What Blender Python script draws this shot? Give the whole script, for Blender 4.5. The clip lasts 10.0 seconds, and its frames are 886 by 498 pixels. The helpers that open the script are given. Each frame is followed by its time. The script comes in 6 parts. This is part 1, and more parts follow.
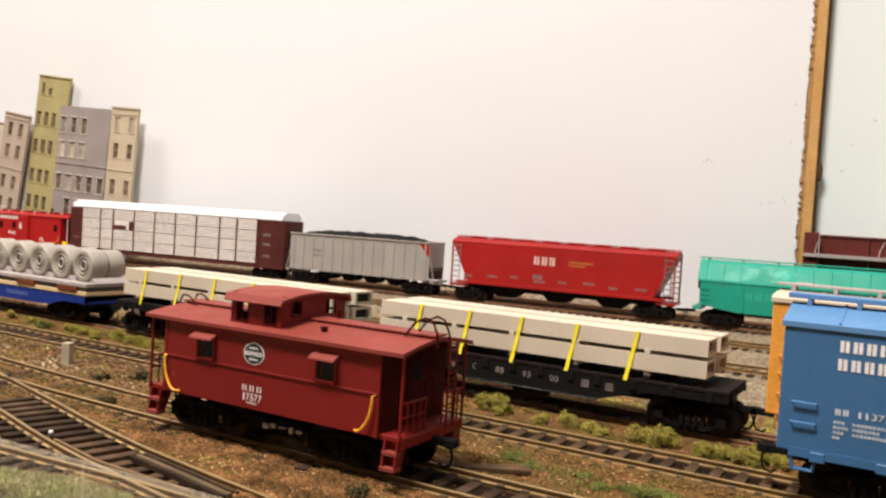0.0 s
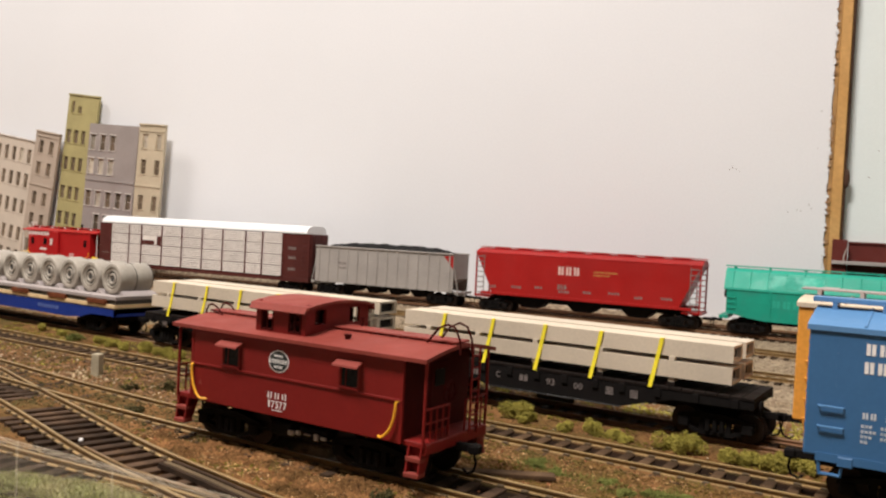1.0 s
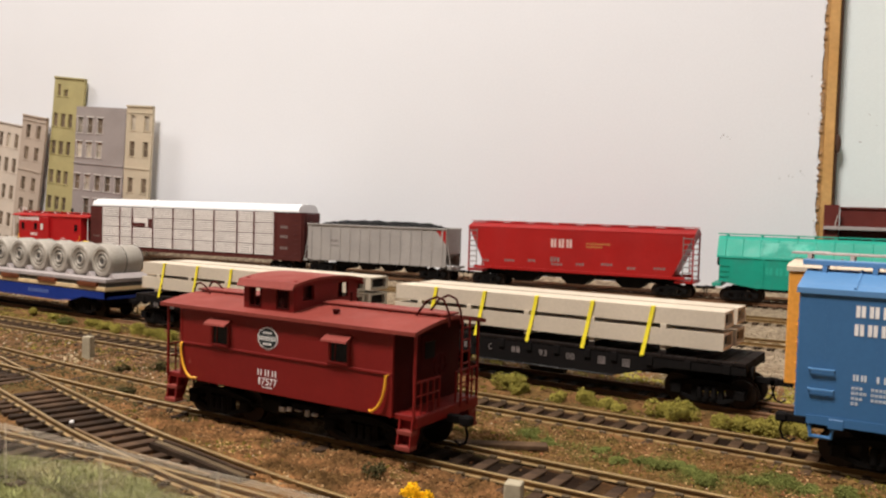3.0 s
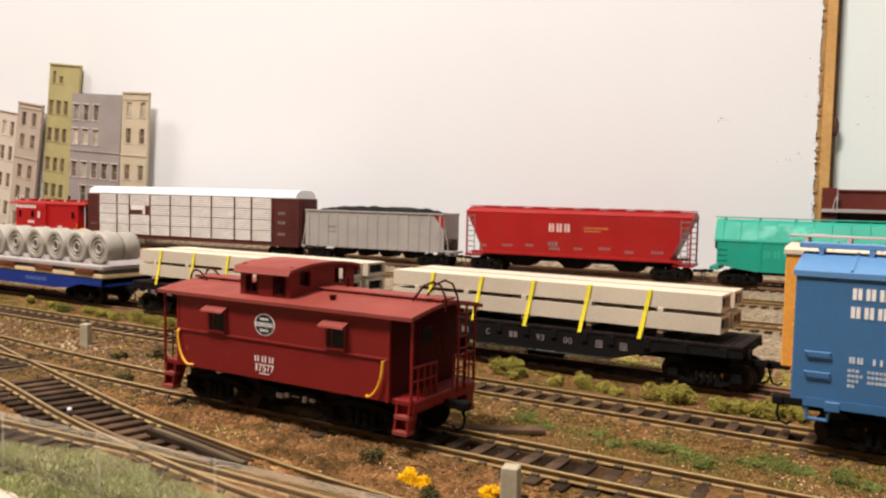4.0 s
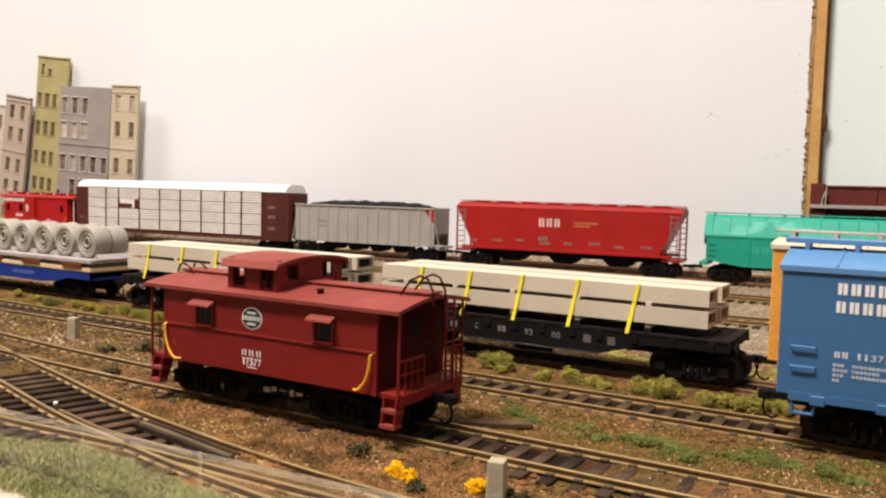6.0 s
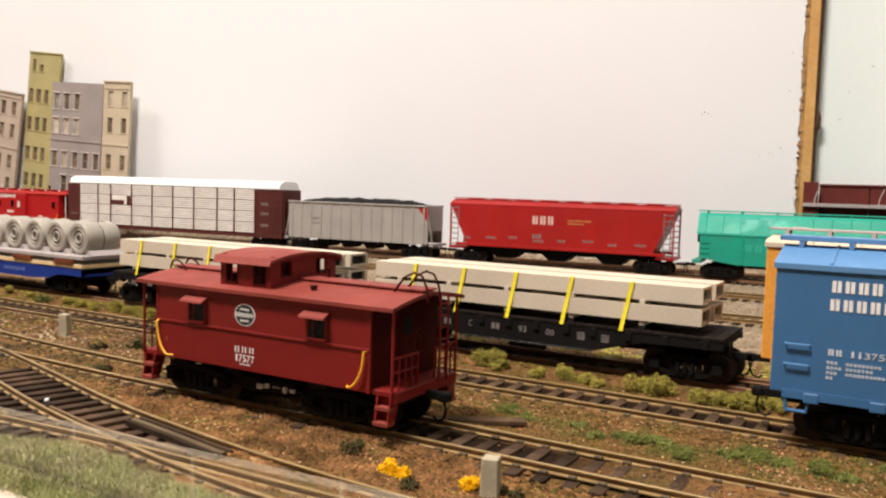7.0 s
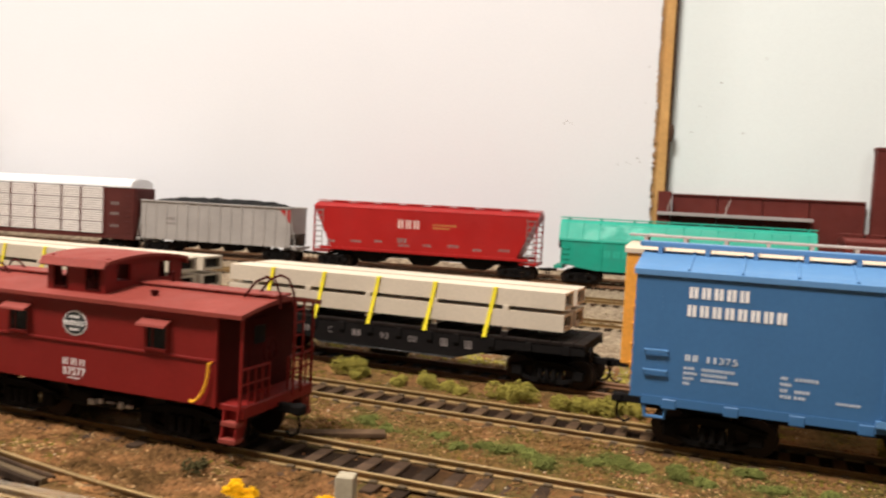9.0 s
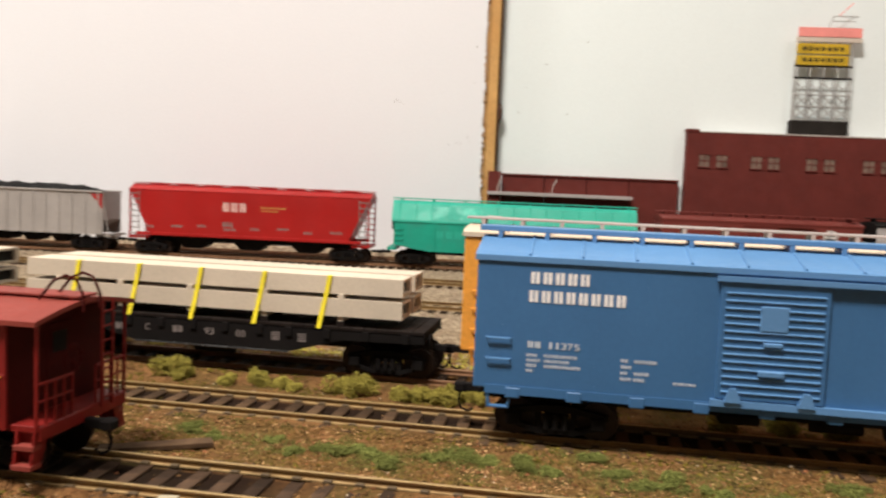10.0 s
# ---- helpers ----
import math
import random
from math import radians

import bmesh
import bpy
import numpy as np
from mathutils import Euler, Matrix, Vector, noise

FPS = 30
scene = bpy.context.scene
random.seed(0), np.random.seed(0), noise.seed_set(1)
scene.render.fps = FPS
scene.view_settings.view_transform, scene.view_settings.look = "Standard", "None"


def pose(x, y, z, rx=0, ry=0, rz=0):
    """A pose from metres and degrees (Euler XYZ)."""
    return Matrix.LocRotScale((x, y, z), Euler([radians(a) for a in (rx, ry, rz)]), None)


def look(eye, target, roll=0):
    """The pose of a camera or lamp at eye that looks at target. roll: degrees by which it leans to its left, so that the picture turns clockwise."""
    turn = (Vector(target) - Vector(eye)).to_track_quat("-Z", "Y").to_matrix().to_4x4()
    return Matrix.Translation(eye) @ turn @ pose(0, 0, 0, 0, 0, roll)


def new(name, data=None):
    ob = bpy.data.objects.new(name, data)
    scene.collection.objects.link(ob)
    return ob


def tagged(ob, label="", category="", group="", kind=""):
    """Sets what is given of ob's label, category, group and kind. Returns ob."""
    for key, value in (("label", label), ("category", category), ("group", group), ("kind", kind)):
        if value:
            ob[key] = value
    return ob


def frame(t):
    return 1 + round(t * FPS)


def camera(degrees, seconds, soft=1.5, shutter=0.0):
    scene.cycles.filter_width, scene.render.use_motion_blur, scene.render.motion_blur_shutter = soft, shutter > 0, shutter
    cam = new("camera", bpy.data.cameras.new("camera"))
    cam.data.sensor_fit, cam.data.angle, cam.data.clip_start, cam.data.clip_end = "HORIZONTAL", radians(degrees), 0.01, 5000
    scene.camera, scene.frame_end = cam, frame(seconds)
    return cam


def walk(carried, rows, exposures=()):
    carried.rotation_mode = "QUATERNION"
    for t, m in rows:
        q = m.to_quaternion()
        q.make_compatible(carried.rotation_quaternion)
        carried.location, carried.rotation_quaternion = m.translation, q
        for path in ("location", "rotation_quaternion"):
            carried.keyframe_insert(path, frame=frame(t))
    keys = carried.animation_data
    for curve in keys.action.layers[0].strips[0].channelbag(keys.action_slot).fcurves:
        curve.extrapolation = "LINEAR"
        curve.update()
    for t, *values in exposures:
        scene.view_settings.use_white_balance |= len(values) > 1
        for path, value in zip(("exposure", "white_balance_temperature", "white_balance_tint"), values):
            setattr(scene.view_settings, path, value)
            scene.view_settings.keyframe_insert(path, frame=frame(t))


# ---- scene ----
cam = camera(56.03, 10.0, soft=2.3, shutter=0.5)
PATH = [
    (0, (0.08465, -0.18897, 0.06698), (-0.16691, 0.24280, 0.04989), 3.659),
    (0.5, (0.08566, -0.19033, 0.06519), (-0.17597, 0.23573, 0.06122), 3.644),
    (1, (0.08632, -0.18986, 0.06537), (-0.17855, 0.23410, 0.05534), 3.028),
    (1.5, (0.08695, -0.18870, 0.06493), (-0.17360, 0.23784, 0.05151), 2.606),
    (2, (0.08744, -0.18869, 0.06464), (-0.17436, 0.23717, 0.05425), 2.409),
    (2.5, (0.08732, -0.18790, 0.06454), (-0.17447, 0.23770, 0.04648), 1.916),
    (3, (0.08718, -0.18728, 0.06425), (-0.17428, 0.23823, 0.04018), 1.656),
    (4.5, (0.08772, -0.18633, 0.06421), (-0.17114, 0.23999, 0.02902), 1.215),
    (5, (0.08801, -0.18613, 0.06428), (-0.16859, 0.24150, 0.02844), 1.345),
    (5.5, (0.08832, -0.18607, 0.06419), (-0.16759, 0.24198, 0.02839), 1.462),
    (7, (0.08764, -0.18550, 0.06366), (-0.16440, 0.24473, 0.02661), 1.672),
    (7.5, (0.08717, -0.18478, 0.06399), (-0.15692, 0.24985, 0.02497), 1.601),
    (8, (0.08665, -0.18349, 0.06395), (-0.15125, 0.25462, 0.02558), 1.755),
    (8.5, (0.08539, -0.17989, 0.06279), (-0.12503, 0.27242, 0.02912), 2.543),
    (9, (0.08447, -0.17480, 0.06268), (-0.09633, 0.29031, 0.03135), 2.849),
    (9.5, (0.08194, -0.16721, 0.06244), (-0.05099, 0.31373, 0.03047), 2.676),
    (10, (0.07931, -0.16159, 0.06367), (-0.00361, 0.32994, 0.02477), 2.414),
]
walk(cam, [(t, look(eye, target, roll)) for t, eye, target, roll in PATH], exposures=[(0, 0.04, 6480, 10), (0.5, -0.15, 6400, 10), (1.0, -0.18, 6380, 10), (2.5, -0.22, 6330, 10), (3.2, -0.15, 6350, 10), (4.3, 0.05, 6500, 10), (10, 0.04, 6480, 10)])

# ---- units: the plan below is in millimetres; K turns it into metres ----
K = 0.001

# ---- light: three fluorescent fittings on the ceiling of the room ----
world = bpy.data.worlds.new("world")
scene.world = world
world.use_nodes = True
world.node_tree.nodes["Background"].inputs[0].default_value = (0.9, 0.92, 1.0, 1)
world.node_tree.nodes["Background"].inputs[1].default_value = 0.05


def tube_lamp(x, y, z, length, width, watts, colour):
    data = bpy.data.lights.new("ceiling_lamp", "AREA")
    data.shape, data.size, data.size_y = "RECTANGLE", length * K, width * K
    data.energy, data.color = watts, colour
    ob = new("ceiling_lamp", data)
    ob.matrix_world = Matrix.Translation((x * K, y * K, z * K))
    return ob


LAMPS = [(-1480, -60, 1265, 520, 220, 19.2), (-215, -480, 1265, 420, 220, 37.5), (950, -250, 1265, 420, 220, 5.5)]
for lx, ly, lz, ll, lw, watts in LAMPS:
    tube_lamp(lx, ly, lz, ll, lw, watts, (1.0, 0.917, 0.838))


# ---- materials ----
def material(name, colour, rough=0.6, metal=0.0, vary=0.12, scale=60, grain=0.08, grain_scale=900, bump=0.15, second=None, spots=0.5, spot_scale=120, soft=0.12, per_object=0.0, spec=0.3, per_island=0.0):
    """Colour with a broad and a fine variation, an optional second colour in patches, and fine relief."""
    m = bpy.data.materials.new(name)
    m.use_nodes = True
    n, l = m.node_tree.nodes, m.node_tree.links
    b = n["Principled BSDF"]
    b.inputs["Roughness"].default_value, b.inputs["Metallic"].default_value = rough, metal
    b.inputs["Specular IOR Level"].default_value = spec
    tc = n.new("ShaderNodeTexCoord")

    def noise_tex(s, detail=4):
        t = n.new("ShaderNodeTexNoise")
        t.inputs["Scale"].default_value, t.inputs["Detail"].default_value = s, detail
        l.new(tc.outputs["Object"], t.inputs["Vector"])
        return t

    def ramp(src, lo, hi, a, c):
        r = n.new("ShaderNodeMapRange")
        r.inputs["From Min"].default_value, r.inputs["From Max"].default_value = lo, hi
        r.inputs["To Min"].default_value, r.inputs["To Max"].default_value = a, c
        l.new(src, r.inputs["Value"])
        return r.outputs["Result"]

    base = n.new("ShaderNodeRGB")
    base.outputs[0].default_value = (*colour, 1)
    out = base.outputs[0]
    if second:
        mix = n.new("ShaderNodeMix")
        mix.data_type = "RGBA"
        l.new(ramp(noise_tex(spot_scale, 5).outputs["Fac"], spots - soft, spots + soft, 0, 1), mix.inputs["Factor"])
        l.new(out, mix.inputs["A"])
        mix.inputs["B"].default_value = (*second, 1)
        out = mix.outputs["Result"]
    hsv = n.new("ShaderNodeHueSaturation")
    broad = ramp(noise_tex(scale).outputs["Fac"], 0.3, 0.7, 1 - vary, 1 + vary)
    fine = ramp(noise_tex(grain_scale, 2).outputs["Fac"], 0.3, 0.7, 1 - grain, 1 + grain)
    mul = n.new("ShaderNodeMath")
    mul.operation = "MULTIPLY"
    l.new(broad, mul.inputs[0])
    l.new(fine, mul.inputs[1])
    value = mul.outputs[0]
    for amount, node, socket in ((per_object, "ShaderNodeObjectInfo", "Random"), (per_island, "ShaderNodeNewGeometry", "Random Per Island")):
        if amount:
            src = n.new(node)
            mul2 = n.new("ShaderNodeMath")
            mul2.operation = "MULTIPLY"
            l.new(ramp(src.outputs[socket], 0, 1, 1 - amount, 1 + amount), mul2.inputs[0])
            l.new(value, mul2.inputs[1])
            value = mul2.outputs[0]
    l.new(value, hsv.inputs["Value"])
    l.new(out, hsv.inputs["Color"])
    l.new(hsv.outputs["Color"], b.inputs["Base Color"])
    l.new(ramp(noise_tex(scale * 2.3).outputs["Fac"], 0.3, 0.7, max(0.05, rough - 0.1), min(1, rough + 0.1)), b.inputs["Roughness"])
    if bump:
        bm_node = n.new("ShaderNodeBump")
        bm_node.inputs["Strength"].default_value, bm_node.inputs["Distance"].default_value = bump, 0.0004
        l.new(noise_tex(grain_scale, 3).outputs["Fac"], bm_node.inputs["Height"])
        l.new(bm_node.outputs["Normal"], b.inputs["Normal"])
    return m


M = {}
M["white_board"] = material("white_board", (0.75, 0.757, 0.782), 0.75, vary=0.02, scale=4, grain=0.015, grain_scale=500, bump=0.05)
M["torn_paper"] = material("torn_paper", (0.50, 0.33, 0.19), 0.9, vary=0.25, scale=90, second=(0.36, 0.21, 0.11), spots=0.52)
M["blue_board"] = material("blue_board", (0.785, 0.855, 0.855), 0.8, vary=0.03, scale=5, grain=0.02, bump=0.05)
M["pine"] = material("pine", (0.56, 0.335, 0.125), 0.6, vary=0.12, scale=25, grain=0.08, grain_scale=300, second=(0.50, 0.26, 0.075), spots=0.55, spot_scale=18, soft=0.25)
M["pine_dark"] = material("pine_dark", (0.40, 0.225, 0.085), 0.7, vary=0.2, scale=30, grain=0.1, grain_scale=300)
M["nick"] = material("nick_grey", (0.30, 0.28, 0.27), 0.8)
M["dark_wood"] = material("dark_wood", (0.07, 0.035, 0.02), 0.8, vary=0.3, scale=80)
M["knot"] = material("knot", (0.075, 0.038, 0.024), 0.8)
M["room_wall"] = material("room_wall", (0.40, 0.37, 0.335), 0.9, vary=0.04, scale=2)
M["ceiling"] = material("ceiling_paint", (0.7, 0.67, 0.63), 0.9, vary=0.03, scale=2)
M["room_floor"] = material("room_floor", (0.12, 0.10, 0.085), 0.8, vary=0.1, scale=5)
M["lamp_white"] = material("lamp_white", (0.8, 0.8, 0.78), 0.4)
M["caboose_red"] = material("caboose_red", (0.168, 0.0098, 0.0080), 0.55, vary=0.10, scale=40, grain=0.05, bump=0.08, spec=0.22)
M["caboose_roof"] = material("caboose_roof", (0.215, 0.040, 0.030), 0.62, vary=0.12, scale=50, grain=0.06, bump=0.12, spec=0.22)
# darker caboose red; on the end walls it also paints in shade
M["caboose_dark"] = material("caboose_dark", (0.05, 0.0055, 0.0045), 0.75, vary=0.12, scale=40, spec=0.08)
M["bright_red"] = material("bright_red", (0.38, 0.009, 0.011), 0.4, vary=0.08, scale=40, bump=0.05)
M["hopper_red"] = material("hopper_red", (0.33, 0.011, 0.010), 0.45, vary=0.1, scale=30, bump=0.05)
M["boxcar_brown"] = material("boxcar_brown", (0.15, 0.028, 0.022), 0.6, vary=0.12, scale=40, bump=0.08)
M["rack_brown"] = material("rack_brown", (0.075, 0.015, 0.012), 0.6, vary=0.15, scale=40)
M["green"] = material("green_paint", (0.012, 0.30, 0.21), 0.5, vary=0.12, scale=35, second=(0.03, 0.24, 0.18), spots=0.6, spot_scale=60, bump=0.06)
M["green_roof"] = material("green_roof", (0.025, 0.36, 0.26), 0.5, vary=0.1, scale=35, bump=0.06)
M["green_worn"] = material("green_worn", (0.10, 0.46, 0.36), 0.55, vary=0.2, scale=60, second=(0.03, 0.37, 0.27), spots=0.5, spot_scale=110, soft=0.06)
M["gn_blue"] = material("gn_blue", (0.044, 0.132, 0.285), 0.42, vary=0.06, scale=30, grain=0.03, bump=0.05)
# paler copy of the blue: the roof, and highlights painted onto door ribs
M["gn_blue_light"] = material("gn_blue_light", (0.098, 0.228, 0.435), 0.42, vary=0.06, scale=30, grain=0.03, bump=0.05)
M["navy"] = material("navy_paint", (0.008, 0.03, 0.21), 0.45, vary=0.12, scale=40)
M["orange"] = material("orange_paint", (0.72, 0.31, 0.05), 0.5, vary=0.06, scale=30)
M["cream"] = material("cream_paint", (0.80, 0.76, 0.64), 0.5, vary=0.05, scale=30, bump=0.06)
M["roof_tan"] = material("roof_tan", (0.60, 0.50, 0.38), 0.6, vary=0.06, scale=30)
M["silver"] = material("silver_paint", (0.46, 0.44, 0.44), 0.5, metal=0.2, vary=0.08, scale=30)
M["galvanised"] = material("galvanised", (0.80, 0.75, 0.71), 0.5, metal=0.05, vary=0.05, scale=60, per_object=0.05)
M["roof_white"] = material("roof_white", (0.80, 0.80, 0.81), 0.45, vary=0.04, scale=30)
M["hopper_grey"] = material("hopper_grey", (0.33, 0.305, 0.285), 0.55, vary=0.1, scale=50, bump=0.08)
M["coal"] = material("coal", (0.006, 0.006, 0.006), 0.7, spec=0.15, vary=0.4, scale=400, bump=0.6)
M["black"] = material("black_plastic", (0.008, 0.0068, 0.0065), 0.8, vary=0.2, scale=60, spec=0.1)
M["deck_black"] = material("deck_black", (0.014, 0.010, 0.0085), 0.8, vary=0.2, scale=60, per_object=0.2, spec=0.1)
M["gloss_black"] = material("gloss_black", (0.02, 0.019, 0.019), 0.25, vary=0.1, scale=60, spec=0.6)
M["wheel"] = material("wheel_metal", (0.026, 0.016, 0.012), 0.5, metal=0.4, vary=0.2, scale=80)
M["tread"] = material("tread_steel", (0.5, 0.48, 0.45), 0.3, metal=0.9)
M["concrete"] = material("concrete_beam", (0.57, 0.49, 0.385), 0.75, vary=0.07, scale=40, grain=0.05, bump=0.1, per_object=0.04)
M["hollow"] = material("hollow_dark", (0.016, 0.013, 0.011), 0.9)
M["strap"] = material("yellow_strap", (0.90, 0.76, 0.04), 0.5, vary=0.05, scale=60)
M["safety_yellow"] = material("safety_yellow", (0.85, 0.60, 0.02), 0.5, vary=0.05, scale=60)
M["grab_yellow"] = material("grab_yellow", (0.85, 0.42, 0.03), 0.45, vary=0.05)
M["steel_coil"] = material("steel_coil", (0.40, 0.365, 0.315), 0.5, metal=0.25, vary=0.06, scale=60, bump=0.05)
M["coil_dark"] = material("coil_dark", (0.07, 0.065, 0.06), 0.6)
M["cradle"] = material("cradle_grey", (0.38, 0.335, 0.325), 0.6, vary=0.08, scale=60)
M["plank"] = material("pale_plank", (0.66, 0.49, 0.28), 0.7, vary=0.12, scale=90, spec=0.06)
M["rust"] = material("rust_brown", (0.14, 0.045, 0.02), 0.8, vary=0.25, scale=90, spec=0.06)
M["lettering"] = material("lettering_white", (0.78, 0.76, 0.74), 0.6, vary=0.06, scale=200)
M["lettering_worn"] = material("lettering_worn", (0.62, 0.42, 0.38), 0.6, vary=0.2, scale=150)
M["lettering_faint"] = material("lettering_faint", (0.50, 0.55, 0.60), 0.6, vary=0.12, scale=200)
M["lettering_grey"] = material("lettering_grey", (0.19, 0.16, 0.15), 0.6, vary=0.15, scale=200)
M["lettering_blue"] = material("lettering_blue", (0.10, 0.15, 0.36), 0.6, vary=0.15, scale=200)
M["lettering_dark"] = material("lettering_dark", (0.10, 0.12, 0.16), 0.6, vary=0.15, scale=200)
M["lettering_gold"] = material("lettering_gold", (0.45, 0.22, 0.06), 0.6, vary=0.15, scale=200)
M["emblem_black"] = material("emblem_black", (0.02, 0.025, 0.025), 0.6)
M["glass"] = material("dark_glass", (0.004, 0.005, 0.007), 0.3, vary=0.05, spec=0.1)
M["clear"] = material("pale_pane", (0.62, 0.58, 0.55), 0.2, vary=0.05)
M["rail"] = material("rail_brass", (0.19, 0.115, 0.042), 0.45, metal=0.4, vary=0.2, scale=60, second=(0.15, 0.08, 0.035), spots=0.55, spot_scale=90)
M["rail_far"] = material("rail_dull", (0.25, 0.135, 0.072), 0.6, metal=0.2, vary=0.2, scale=60)
M["rail_head"] = material("rail_head", (0.26, 0.175, 0.072), 0.42, metal=0.3, vary=0.2, scale=80)
M["pane_factory"] = material("pane_factory", (0.17, 0.115, 0.09), 0.5, vary=0.35, scale=150)
M["tie"] = material("tie_wood", (0.056, 0.034, 0.021), 0.9, vary=0.4, scale=200, bump=0.4, per_object=0.5, spec=0.12)
M["tie_dusty"] = material("dusty_tie_wood", (0.068, 0.041, 0.023), 0.9, vary=0.3, scale=200, bump=0.4, per_object=0.35, spec=0.12)
M["earth"] = None
M["stone"] = material("ballast_stone", (0.17, 0.093, 0.038), 0.9, vary=0.3, scale=60, bump=0.3, per_island=0.38, spec=0.06)
M["stone_pale"] = material("pale_stone", (0.46, 0.38, 0.27), 0.9, vary=0.15, scale=100, bump=0.3, per_island=0.3, spec=0.06)
M["straw"] = material("straw_crumbs", (0.42, 0.26, 0.125), 0.95, vary=0.3, scale=60, bump=0.3, per_island=0.35, spec=0.06)
M["rail_foot"] = material("rail_foot", (0.35, 0.24, 0.11), 0.6, vary=0.25, scale=120, second=(0.24, 0.155, 0.07), spots=0.5, spot_scale=160)
M["tie_plate"] = material("tie_plate", (0.10, 0.068, 0.035), 0.6, vary=0.25, scale=90)
M["stone_tan"] = material("tan_stone", (0.36, 0.275, 0.17), 0.9, vary=0.2, scale=100, bump=0.3, per_island=0.4, spec=0.06)
M["rubble"] = material("rubble", (0.18, 0.103, 0.056), 0.95, vary=0.3, scale=60, bump=0.3, per_island=0.45, spec=0.06)
M["stone_grey"] = material("grey_stone", (0.29, 0.232, 0.158), 0.9, vary=0.15, scale=100, bump=0.3, per_island=0.4, spec=0.06)
M["stone_red"] = material("reddish_stone", (0.2, 0.08, 0.036), 0.9, vary=0.2, scale=100, bump=0.3, per_island=0.4, spec=0.06)
M["crumb_dark"] = material("dark_turf", (0.18, 0.096, 0.034), 0.95, vary=0.25, scale=60, bump=0.3, per_island=0.4, second=(0.075, 0.062, 0.018), spots=0.5, spot_scale=60, spec=0.06)
M["crumb"] = material("dry_turf", (0.235, 0.115, 0.047), 0.95, vary=0.3, scale=60, bump=0.3, per_island=0.4, second=(0.085, 0.046, 0.017), spots=0.5, spot_scale=75, spec=0.06)
M["post_stone"] = material("post_stone", (0.37, 0.32, 0.225), 0.8, vary=0.12, scale=200, bump=0.2)
M["leaf_olive"] = material("leaf_olive", (0.27, 0.232, 0.05), 0.9, vary=0.2, scale=200, bump=0, per_island=0.3, spec=0.06)
M["moss"] = material("moss", (0.11, 0.086, 0.015), 0.95, vary=0.25, scale=60, bump=0, per_island=0.5, spec=0.06)
M["leaf_green"] = material("leaf_green", (0.143, 0.156, 0.042), 0.9, vary=0.25, scale=60, bump=0, per_island=0.28, spec=0.06)
M["leaf_dark"] = material("leaf_dark", (0.062, 0.053, 0.022), 0.9, vary=0.2, scale=200, bump=0, per_island=0.45, spec=0.06)
M["flower"] = material("flower_yellow", (0.85, 0.48, 0.01), 0.8, vary=0.1, scale=200, bump=0, per_island=0.25, spec=0.06)
M["grass"] = material("grass_blades", (0.33, 0.335, 0.14), 0.9, vary=0.25, scale=60, second=(0.36, 0.31, 0.17), spots=0.58, spot_scale=70, bump=0, per_island=0.45, spec=0.06)
M["wire"] = material("fence_wire", (0.60, 0.53, 0.42), 0.7, metal=0.1, vary=0.1)
M["paving"] = material("paving", (0.50, 0.42, 0.34), 0.85, vary=0.1, scale=60, bump=0.2)
M["brick_red"] = material("factory_red", (0.115, 0.019, 0.014), 0.75, vary=0.12, scale=60, bump=0.1)
M["facade_white"] = material("facade_white", (0.58, 0.50, 0.42), 0.8, vary=0.06, scale=40)
M["facade_beige"] = material("facade_beige", (0.43, 0.35, 0.285), 0.8, vary=0.07, scale=40)
M["facade_olive"] = material("facade_olive", (0.385, 0.335, 0.155), 0.8, vary=0.08, scale=40)
M["facade_grey"] = material("facade_grey", (0.30, 0.262, 0.248), 0.8, vary=0.07, scale=40)
M["facade_tan"] = material("facade_tan", (0.51, 0.43, 0.31), 0.8, vary=0.07, scale=40)
M["trim_pale"] = material("trim_pale", (0.52, 0.47, 0.43), 0.8, vary=0.1, scale=80)
M["pane_dark"] = material("pane_dark", (0.15, 0.11, 0.075), 0.5, vary=0.25, scale=80, per_object=0.35)
M["pane_pale"] = material("pane_pale", (0.40, 0.35, 0.28), 0.5, vary=0.25, scale=80, per_object=0.4)
M["sign_yellow"] = material("sign_yellow", (0.50, 0.33, 0.02), 0.6, vary=0.15, scale=80)
M["sign_red"] = material("sign_red", (0.82, 0.29, 0.26), 0.6, vary=0.1, scale=80)
M["lattice"] = material("lattice_grey", (0.42, 0.42, 0.41), 0.6, metal=0.2, vary=0.15, scale=80)


